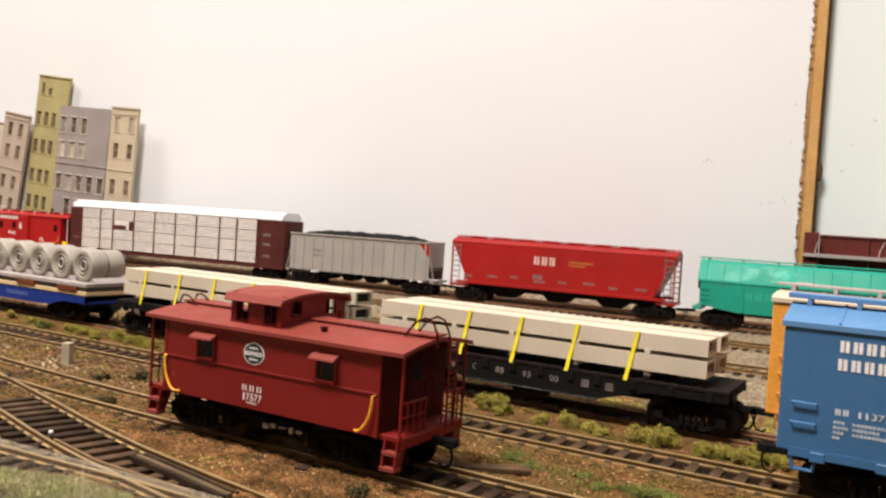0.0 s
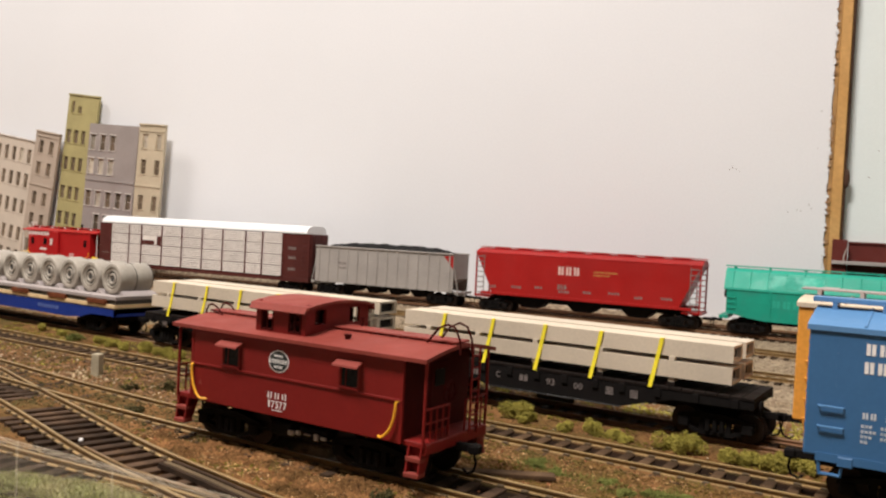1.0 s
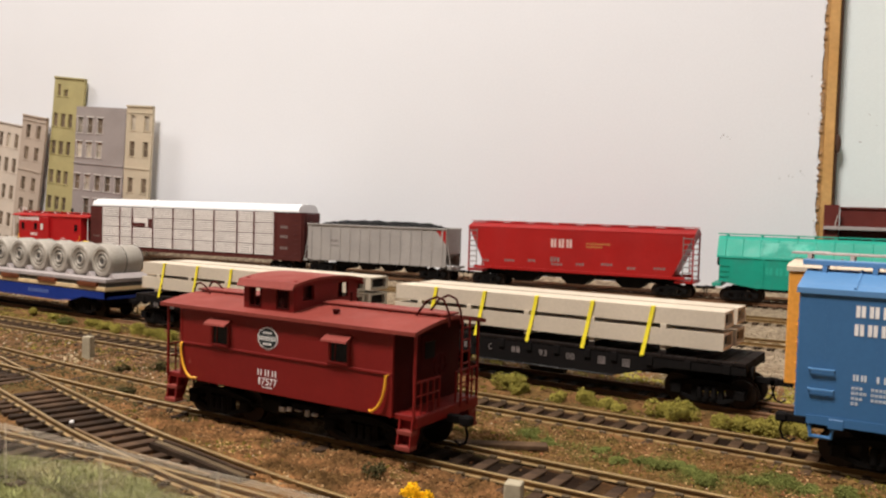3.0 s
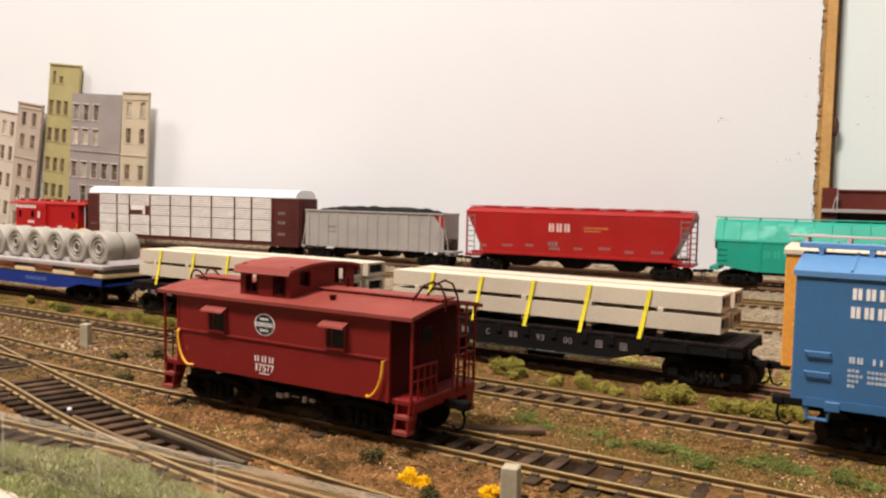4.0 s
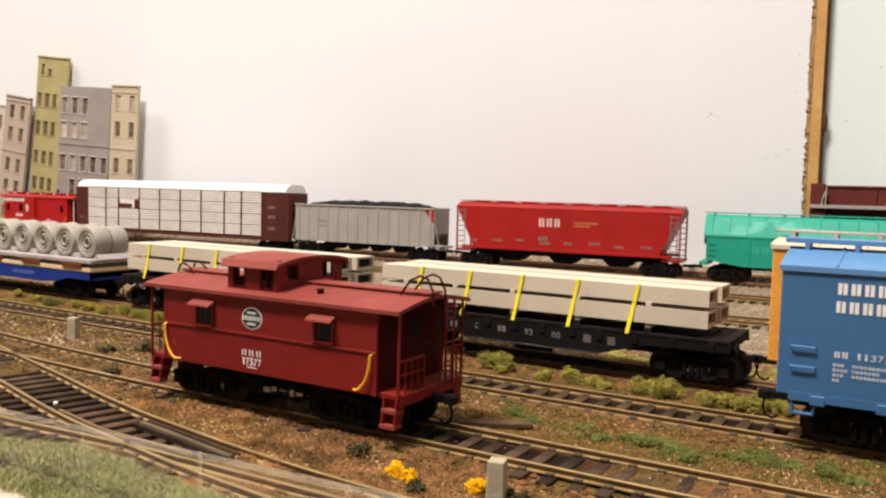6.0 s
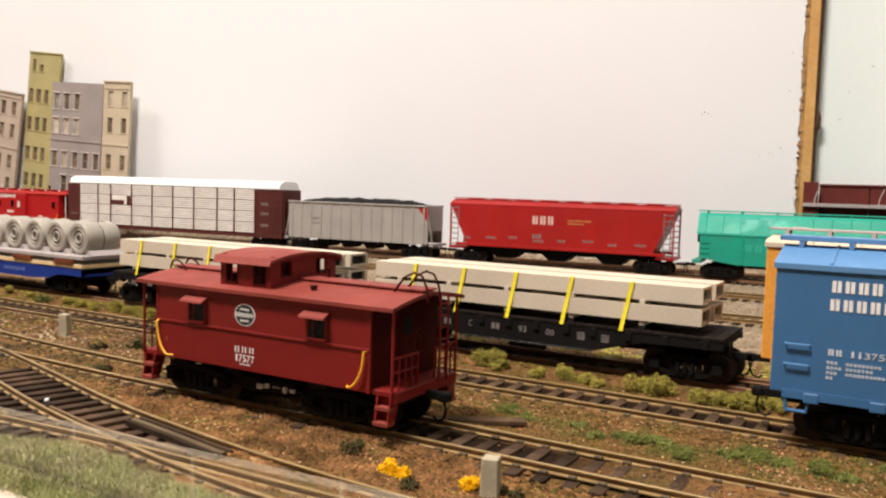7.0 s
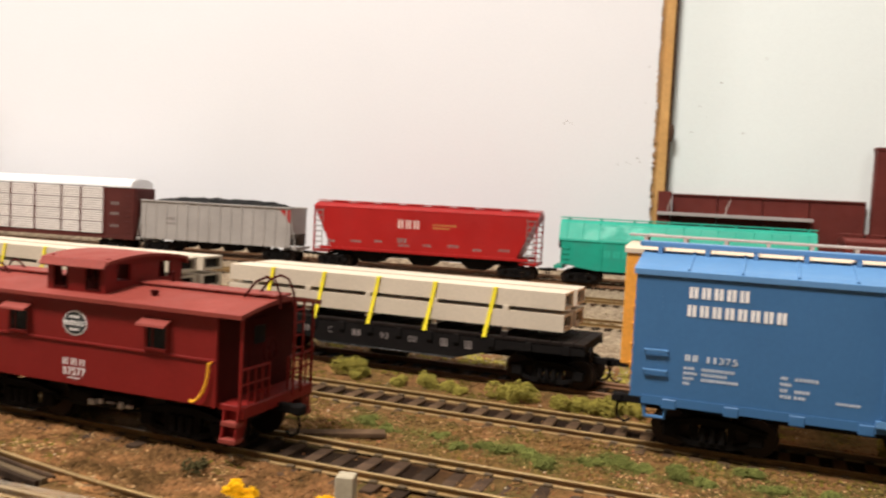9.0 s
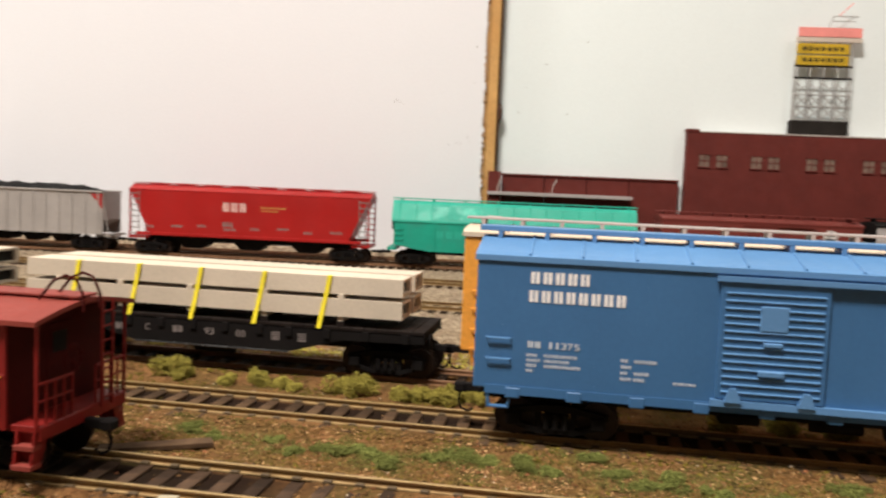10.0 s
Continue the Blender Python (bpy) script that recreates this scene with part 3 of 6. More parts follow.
track("track_1", [(-700, 60), (-500, 32), (-330, 14), (-250, 6), (-190, 1.5), (-130, 0), (0, 0), (400, 0), (900, 0)], "worn brass-coloured rails on dark sleepers", (-420, 220), seed=1, sunk=0.5)
track("track_2", [(-1200, 66), (-600, 61), (-300, 59.6), (0, 59.6), (500, 59.6), (900, 59.6)], "worn brass-coloured rails on dark sleepers", (-520, 320), seed=2, wood="tie_dusty")
track("track_3", [(-1400, 112), (-500, 110), (0, 110), (900, 110)], "dull brown rails under parked flat cars", (-520, 200), seed=3, rail="rail_far")
track("track_4", [(-1500, 180), (-300, 252), (0, 270), (900, 324)], "dull rails in pale gravel", (-400, 160), seed=4)
track("track_5", [(-1500, 286), (-300, 358), (0, 376), (900, 430)], "dull rails in pale gravel", (-400, 160), seed=5)
track("track_6", [(-1700, 313), (0, 483), (1300, 613)], "dull rails that carry the long freight train", (-900, 400), seed=6, rail="rail_far")
track("track_7", [(-1700, 359), (0, 529), (1300, 659)], "empty dull rails along the backdrop board", (-900, 100), seed=7, rail="rail_far")
track("track_8", TRACK_8, "diverging brass-coloured rails on dark sleepers", (-300, 90), seed=8)
track("track_9", [(-500, -82), (-200, -70), (-127, -66), (-72, -62), (-18, -61), (60, -58.5), (150, -56.5), (300, -55)], "brass-coloured rails of a side track", (-260, -95), seed=9, sides=(1,))


# frog and guard rails where the two front tracks meet
def frog():
    tr = thing("track_crossing", 0, 0, 0, 0, "dark switch frog with short guard rails", "railway switch", kind="structure")
    part("guard_rail", swept_rail([Vector(p) for p in ((-120, -44), (-95, -49), (-60, -49.8))], 0), "rail", tr)
    wing = [Vector(p) for p in ((-93, -39.0), (-88, -39.6), (-72, -42.2), (-56, -45.2), (-53, -45.6))]
    for off, half, mat in ((-1.1, 0.55, "tie"), (0.7, 0.75, "tie_plate"), (2.9, 0.5, "tie")):
        part("guard_rail", swept_rail(wing, off, [(-half, -1.75), (half, -1.75), (half, -0.45), (half - 0.15, -0.3), (0.15 - half, -0.3), (-half, -0.45)]), mat, tr, "dark wing rail")
    part("frog", prism_y(B(), [(-30, -2.4), (-8, -2.4), (-8, -0.2), (-30, -0.2)], -2, 2), "tie", tr, at=pose(-0.075, -0.0535, 0, 0, 0, -8))


frog()


# ---- rolling stock: shared running gear ----
def wheelset_mesh():
    bm = B()
    for s in (-1, 1):
        rod(bm, (0, s * 7.3, 0), (0, s * 9.4, 0), 4.9, 16)
        rod(bm, (0, s * 7.0, 0), (0, s * 7.4, 0), 5.6, 16)
    rod(bm, (0, -11, 0), (0, 11, 0), 0.9, 8)
    return mesh_of("wheelset", bm, "wheel", True)


def side_frame_mesh():
    bm = B()
    # cast frame with two open windows: upper and lower chord, bolster columns
    prism_y(bm, [(-13, 6.0), (-13, 7.2), (-4, 9.0), (4, 9.0), (13, 7.2), (13, 6.0), (4.5, 7.3), (-4.5, 7.3)], -1.0, 1.0)
    prism_y(bm, [(-12.5, 4.0), (-5, 1.7), (5, 1.7), (12.5, 4.0), (12.5, 5.2), (5, 3.1), (-5, 3.1), (-12.5, 5.2)], -1.0, 1.0)
    for x in (-4.4, 4.4):
        box(bm, x - 0.8, x + 0.8, -0.9, 0.9, 2.6, 8.0)
    for x in (-10.5, 10.5):
        box(bm, x - 1.9, x + 1.9, -1.6, 0.4, 3.4, 6.8, 0.4)
    for x in (-2.4, 0, 2.4):
        rod(bm, (x, -0.9, 3.0), (x, -0.9, 6.8), 0.95, 8)
    return mesh_of("side_frame", bm, "black")


def truck(parent, x):
    bol = part("truck", box(B(), -3, 3, -11, 11, 5, 8.6, 0.5), "black", parent, at=(x, 0, 0))
    for s in (-1, 1):
        part("side_frame", shared("side_frame", side_frame_mesh), "black", bol, at=pose(0, s * 11.6 * K, 0, 0, 0, 0 if s < 0 else 180))
        part("wheelset", shared("wheelset", wheelset_mesh), "wheel", bol, at=(s * 10.5, 0, 5.0))
    return bol


def coupler(parent, x, sign):
    bm = B()
    box(bm, min(0, sign * 7), max(0, sign * 7), -1.0, 1.0, 8.0, 10.2, 0.2)
    box(bm, min(sign * 4.8, sign * 8), max(sign * 4.8, sign * 8), -1.6, 1.6, 7.8, 10.4, 0.5)
    pts = [(sign * 6.2, 0, 8), (sign * 6.8, 0.2, 5.2), (sign * 6.0, 0.4, 3.0), (sign * 4.2, 0.6, 2.2), (sign * 2.8, 0.4, 3.2)]
    wire(bm, pts, 0.35, 6)
    part("coupler", bm, "black", parent, at=(x, 0, 0))


def ladder(bm, x0, x1, y, zs, out=0.9, r=0.28):
    """Grab irons on a side that faces -y."""
    s = -1 if y < 0 else 1
    for z in zs:
        wire(bm, [(x0, y, z), (x0, y + s * out, z), (x1, y + s * out, z), (x1, y, z)], r, 5)
    return bm


def end_ladder(bm, x, sign, y0, y1, zs, out=0.9, r=0.28):
    for z in zs:
        wire(bm, [(x, y0, z), (x + sign * out, y0, z), (x + sign * out, y1, z), (x, y1, z)], r, 5)
    return bm


def boxcar(x, y, turn, length, body, roof, label, group="", sill=12.0, eave=47.0, peak=3.2, hw=16.3, walk_mat=None, walk_z=None, walk_t=0.7, rib=0.6, door=(-12.2, 12.2), door_style="ribs", door_mat=None, ends=None, category="boxcar", grabs=(20.5, 26.0), full_ladder=False, tabs=False):
    car = thing("boxcar", x, y, 0, turn, label, category, group)
    h = length / 2
    bm = box(B(), -h, h, -hw, hw, sill, eave, 0.35)
    part("body", bm, body, car)
    if ends:
        for s in (-1, 1):
            part("end_wall", box(B(), min(s * h, s * (h + 0.5)), max(s * h, s * (h + 0.5)), -hw, hw, sill, eave, 0.1), ends, car)
    # pressed ribs on both ends
    for s in (-1, 1):
        for i in range(7):
            z = sill + 3 + i * (eave - sill - 5) / 6.5
            part("end_rib", rod(B(), (s * (h - 0.1), -hw + 1.5, z), (s * (h - 0.1), hw - 1.5, z), rib, 8), ends or body, car)
    # roof: shallow gable with a drip edge, raised panel seams
    prof = [(-hw - 0.5, eave - 1.0), (hw + 0.5, eave - 1.0), (hw + 0.5, eave + 0.4), (hw - 2.0, eave + 1.2), (0, eave + peak), (-hw + 2.0, eave + 1.2), (-hw - 0.5, eave + 0.4)]
    roof_ob = part("roof", prism_x(B(), prof, -h - 0.6, h + 0.6), roof, car)
    for i in range(1, 11):
        xx = -h + i * length / 11
        part("roof_seam", wire(B(), [(xx, -hw + 0.2, eave + 0.7), (xx, 0, eave + peak), (xx, hw - 0.2, eave + 0.7)], 0.45, 5), roof, roof_ob)
    # running board on brackets
    wz = walk_z or eave + peak + 1.6
    wm = walk_mat or roof
    board = part("running_board", box(B(), -h - 1.5, h + 1.5, -3.2, 3.2, wz, wz + walk_t, 0.15), wm, car)
    for i in range(12):
        xx = -h + 4 + i * (length - 8) / 11
        part("bracket", box(B(), xx - 0.6, xx + 0.6, -3.4, 3.4, eave + peak - 1.2, wz), wm, board)
    for s in (-1, 1):
        part("lateral_board", box(B(), s * (h - 6) - 2.5, s * (h - 6) + 2.5, *sorted((-s * 3.2, -s * (hw - 3))), wz + 0.05, wz + 0.6), wm, board)
    # side sill with drop tabs
    bm = B()
    box(bm, -h + 3, h - 3, -hw - 0.25, -hw + 0.6, sill - 1.2, sill + 1.0)
    box(bm, -h + 3, h - 3, hw - 0.6, hw + 0.25, sill - 1.2, sill + 1.0)
    if tabs:
        for i in range(9):
            xx = -h + 10 + i * (length - 20) / 8
            box(bm, xx - 1.8, xx + 1.8, -hw - 0.5, -hw + 0.4, sill - 2.0, sill + 0.6, 0.2)
    part("side_sill", bm, body, car)
    # sliding door on the side that shows
    for s in (-1, 1):
        yy = s * (hw + 0.1)
        d = part("door", box(B(), door[0], door[1], min(yy, yy + s * 0.9), max(yy, yy + s * 0.9), sill + 2.2, eave - 2.6, 0.2), door_mat or body, car)
        # on the blue car a paler trim colour paints in the rib highlights
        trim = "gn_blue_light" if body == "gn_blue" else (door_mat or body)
        if door_style == "ribs":
            k = 14
            for i in range(k):
                z = sill + 4 + i * (eave - sill - 9.5) / (k - 1)
                part("door_rib", rod(B(), (door[0] + 1.2, yy + s * 0.95, z), (door[1] - 1.2, yy + s * 0.95, z), 0.32, 8), trim, d)
            mid = (door[0] + door[1]) / 2
            part("door_plate", box(B(), mid - 3.2, mid + 3.2, min(yy, yy + s * 1.35), max(yy, yy + s * 1.35), sill + 19.0, sill + 25.0, 0.2), trim, d)
            part("latch", box(B(), mid - 2.2, mid + 2.2, min(yy, yy + s * 1.8), max(yy, yy + s * 1.8), sill + 15.4, sill + 16.4, 0.2), trim, d)
            part("latch", box(B(), mid - 3.0, mid + 3.0, min(yy, yy + s * 1.8), max(yy, yy + s * 1.8), sill + 8.2, sill + 9.8, 0.3), trim, d)
        else:
            for z in (sill + 12, sill + 22):
                part("door_bar", box(B(), door[0], door[1], min(yy, yy + s * 1.3), max(yy, yy + s * 1.3), z, z + 1.0), trim, d)
        part("door_track", box(B(), door[0] - 1, door[1] + 26, min(yy, yy + s * 1.5), max(yy, yy + s * 1.5), eave - 2.8, eave - 1.6), trim, d)
        part("door_track", box(B(), door[0] - 1, door[1] + 26, min(yy, yy + s * 1.3), max(yy, yy + s * 1.3), sill + 0.4, sill + 2.0), trim, d)
        for fx in (door[0] + 4, door[1] - 4):
            part("roller", prism_y(B(), [(fx - 2, sill + 1.6), (fx + 2, sill + 1.6), (fx + 0.8, sill + 5.0), (fx - 0.8, sill + 5.0)], min(yy, yy + s * 1.8), max(yy, yy + s * 1.8)), trim, d)
    # grab irons, ladders and stirrups
    zs = [sill + 4 + i * 4.4 for i in range(8)] if full_ladder else list(grabs)
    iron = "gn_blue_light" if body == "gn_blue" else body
    for x0, x1, yy, some in ((-h + 3.2, -h + 9.0, -hw, list(grabs)), (h - 9.0, h - 3.2, -hw, zs), (-h + 3.2, -h + 9.0, hw, zs), (h - 9.0, h - 3.2, hw, list(grabs))):
        for z in some:
            part("grab_iron", ladder(B(), x0, x1, yy, [z]), iron, car)
    for z in [sill + 4 + i * 4.4 for i in range(8)]:
        part("grab_iron", end_ladder(B(), h, 1, -hw + 2, -hw + 8, [z]), iron, car)
        part("grab_iron", end_ladder(B(), -h, -1, hw - 8, hw - 2, [z]), iron, car)
    for s in (-1, 1):
        for xx in (-h + 3.5, h - 9.5):
            bm = wire(B(), [(xx, s * (hw - 0.5), sill), (xx + 0.6, s * (hw - 0.5), sill - 4.5), (xx + 5.4, s * (hw - 0.5), sill - 4.5), (xx + 6, s * (hw - 0.5), sill)], 0.6, 6)
            part("stirrup", bm, body, car)
    bm = box(B(), -h + 2, h - 2, -9, 9, 9.2, sill + 0.2)
    box(bm, -10, 0, -10, -5, 7.4, 10, 0.5)
    rod(bm, (12, -8, 8.4), (24, -8, 8.4), 1.6, 10)
    part("underframe", bm, "black", car)
    bm = B()
    rod(bm, (h + 1.2, 5, eave - 7), (h + 2.0, 5, eave - 7), 3.4, 14)
    part("brake_wheel", bm, body, car)
    for s in (-1, 1):
        truck(car, s * (h - 21))
        coupler(car, s * (h - 1), s)
    return car


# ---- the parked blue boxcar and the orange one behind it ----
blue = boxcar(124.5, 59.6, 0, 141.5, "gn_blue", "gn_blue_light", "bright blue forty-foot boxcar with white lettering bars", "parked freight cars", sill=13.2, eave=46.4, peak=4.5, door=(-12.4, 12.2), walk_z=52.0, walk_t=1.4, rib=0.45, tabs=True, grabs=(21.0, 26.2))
yb = -16.3
ROWS = [(-57.4, 24.2, 1.6, 2, 1.8), (-22, 17.6, 0.6, 6, 0.9)]
for i, (a, b) in enumerate(((3, 9), (4, 7), (3, 10), (2, 0))):
    ROWS.append((-57.6, 22.0 - i * 1.3, 0.75, a, 0.9))
    if b:
        ROWS.append((-53.2, 22.0 - i * 1.3, 0.75, b, 0.9))
for i in range(4):
    ROWS.append((-34.6, 22.2 - i * 1.5, 0.8, 2 + i % 2, 0.9))
    if i != 1:
        ROWS.append((-31.4, 22.2 - i * 1.5, 0.8, 6 - i, 0.9))
for lx, lz, lh, ln, lp in ROWS:
    part("lettering", strokes(B(), lx, yb - 0.05, lz, lh, ln, lp), "lettering_faint", blue, "small row of faint pale bars")
for lx, lz, ln in ((-57.4, 40.2, 5), (-57.6, 35.6, 8)):
    part("lettering", strokes(B(), lx, yb - 0.08, lz, 2.9, ln, 3.02), "lettering", blue, "row of bold white bars in place of a name")
writing("11375", -52.6, -44.6, yb - 0.1, 24.2, 25.8, "lettering_faint", blue, "pale painted car number")
# riveted panel seams on the side
bm = B()
for i in range(25):
    box(bm, -0.12, 0.12, -0.05, 0.1, i * 1.15, i * 1.15 + 0.4)
seam = mesh_of("rivet_seam", bm, "gn_blue")
for i in range(12):
    xx = -64 + i * 11.6
    if abs(xx) > 14:
        part("rivet_seam", seam, "gn_blue", blue, at=(xx, yb, 15.4))

orange = boxcar(116.5, 110, 0, 147, "orange", "roof_tan", "orange boxcar with a tan roof and pale running board", "parked freight cars", sill=12.0, eave=48.9, peak=2.4, walk_mat="cradle", rib=0.35, walk_z=52.9, grabs=(13, 19, 25.5, 31), full_ladder=True, hw=16.0)


# ---- flat cars with concrete beams ----
def flatcar(x, label, straps):
    car = thing("flatcar", x, 110, 0, 0, label, "flatcar", "parked freight cars")
    h = 72.0
    body = part("body", box(B(), -h, h, -15.6, 15.6, 13.2, 15.4, 0.2), "black", car)
    # fish-belly side sills
    for s in (-1, 1):
        bm = prism_y(B(), [(-h, 15.0), (-h, 12.6), (-h + 27, 12.2), (-h + 45, 7.2), (h - 45, 7.2), (h - 27, 12.2), (h, 12.6), (h, 15.0)], min(s * 15.0, s * 15.9), max(s * 15.0, s * 15.9))
        part("side_sill", bm, "black", car)
    k = 36
    plank = shared("deck_plank", lambda: mesh_of("deck_plank", box(B(), -1.9, 1.9, -15.9, 15.9, 0, 1.1, 0.12), "deck_black"))
    for i in range(k):
        part("deck_plank", plank, "deck_black", car, at=(-h + 2 + i * (2 * h - 4) / (k - 1), 0, 15.4))
    for s in (-1, 1):
        for xx in (-66, -52, -41, -29, -17.5, -6, 5.2, 17.2, 27.2, 40, 53, 66):
            part("stake_pocket", box(B(), xx - 1.1, xx + 1.1, s * 16.1 - 0.4, s * 16.1 + 0.4, 12.4, 15.4, 0.1), "black", car)
    for s in (-1, 1):
        part("sill_flange", box(B(), -h + 45, h - 45, *sorted((s * 15.7, s * 16.5)), 6.9, 7.4, 0.1), "gloss_black", car)
    # stencilled writing along the sill: worn bars, characters and two small panels
    for a in (-58, -46, -34):
        part("lettering_bar", strokes(B(), a, -15.9, 10.6, 2.2, 2, 1.7), "lettering_grey", car)
    part("lettering_bar", strokes(B(), -13.2, -15.9, 10.9, 2.2, 2, 1.9), "lettering_grey", car)
    for text, a, b in (("C", -23.4, -21.4), ("93", -2.2, 1.4), ("00", 8.8, 12.4)):
        writing(text, a, b, -15.92, 10.9, 13.1, "lettering_grey", car, "faded stencilled characters")
    for a in (22.6, 31.6):
        bm = box(B(), a - 1.4, a + 1.4, -16.0, -15.85, 10.8, 11.3)
        for z in (11.6, 12.3, 13.0):
            box(bm, a - 1.4, a + 1.4, -16.0, -15.85, z, z + 0.4)
        part("data_panel", bm, "lettering_grey", car, "small faded data panel")
    bm = box(B(), -h + 6, h - 6, -6, 6, 8.0, 13.4)
    rod(bm, (-8, -9, 6.2), (6, -9, 6.2), 2.4, 10)
    part("underframe", bm, "black", car)
    for s in (-1, 1):
        bm = B()
        rod(bm, (s * (h + 0.6), -9, 12.5), (s * (h + 1.2), -9, 12.5), 2.6, 12)
        part("brake_wheel", bm, "black", car)
        truck(car, s * (h - 13))
        coupler(car, s * (h - 1), s)
    # the load: four hollow beams with spacers, held by yellow straps
    L = 66.1

    def beam_mesh():
        w, t = 6.6, 5.7
        bm = B()
        # trough section, open at the underside of each end
        prof = [(-w, 0), (w, 0), (w, t), (-w, t)]
        prism_x(bm, prof, -L + 11, L - 11)
        for s in (-1, 1):
            a, b = sorted((s * (L - 11), s * L))
            box(bm, a, b, -w, -w + 1.3, 0, t)
            box(bm, a, b, w - 1.8, w, 0, t)
            box(bm, a, b, -w + 1.3, w - 1.8, t - 0.9, t)
            box(bm, a, b, -w + 1.3, w - 1.8, 0, 1.0)
        return mesh_of("concrete_beam", bm, "concrete")

    # near-black blocks in the beam ends stand for the shade inside
    def hole_shade_mesh():
        bm = B()
        for s in (-1, 1):
            a, b = sorted((s * (L - 11.05), s * (L - 1.6)))
            box(bm, a, b, -5.28, 4.78, 1.02, 4.78)
        return mesh_of("hollow", bm, "hollow")

    k = 0
    for z in (19.75, 27.0):
        for y in (-8.2, 8.2):
            beam = solo("concrete_beam", shared("beam", beam_mesh), "concrete", "pale grey concrete beam stacked on a flatcar", "concrete beam", "beams on the flatcars", at=(x - 1.8 + (0.5 if k % 2 else 0), 110 + y - (0.4 if z < 20 else 0), z))
            part("hollow", shared("hole", hole_shade_mesh), "hollow", beam, "dark fill for the shade in the hollow ends")
            k += 1
    for xx in (-56, -33, -8, 18, 44):
        solo("batten", box(B(), xx - 1.3, xx + 1.3, -14.9, 15.2, 16.55, 18.1, 0.15), "deck_black", "dark wooden batten on the flatcar deck", "batten", "battens under the beams", at=(x, 110, 0))
    for z, h2 in ((18.1, 1.65), (25.45, 1.55)):
        for xx in (-56, -33, -8, 18, 44):
            bm = box(B(), xx - 1.0, xx + 1.0, -15.2 if z > 20 else -14.6, 15.2, z, z + h2, 0.1)
            solo("spacer", bm, "concrete", "pale spacer bar between the concrete beams", "spacer", "spacers under the beams", at=(x, 110, 0))
    for top, lean in straps:
        bm = B()
        ys, yt = -15.9, -15.2
        w = 0.72
        pts = [(top - lean, ys - 0.25, 15.6), (top - lean * 0.45, yt - 0.15, 25), (top, yt - 0.1, 32.5)]
        rows = [[bm.verts.new((p[0] - w, p[1] - 0.12, p[2])), bm.verts.new((p[0] + w, p[1] - 0.12, p[2])), bm.verts.new((p[0] + w, p[1] + 0.1, p[2])), bm.verts.new((p[0] - w, p[1] + 0.1, p[2]))] for p in pts]
        rows.append([bm.verts.new(c) for c in ((top - w, yt - 0.22, 32.95), (top + w, yt - 0.22, 32.95), (top + w, yt, 32.72), (top - w, yt, 32.72))])
        rows.append([bm.verts.new(c) for c in ((top - w, -13.6, 32.88), (top + w, -13.6, 32.88), (top + w, -13.6, 32.72), (top - w, -13.6, 32.72))])
        for a, b in zip(rows[:-1], rows[1:]):
            for i in range(4):
                bm.faces.new((a[i], b[i], b[(i + 1) % 4], a[(i + 1) % 4]))
        solo("strap", bm, "strap", "yellow strap tied over the concrete beams", "strap", "straps over the beams", at=(x, 110, 0))
    return car


flatcar(-40.6, "black flatcar loaded with strapped concrete beams", [(-48.2 + i * 22.1, 3.1) for i in range(5)])
flatcar(-198.6, "black flatcar loaded with strapped concrete beams", [(-51.4, 3.0), (-27.6, 3.0), (-4.6, 2.6), (19, 2.8), (43, 2.8)])


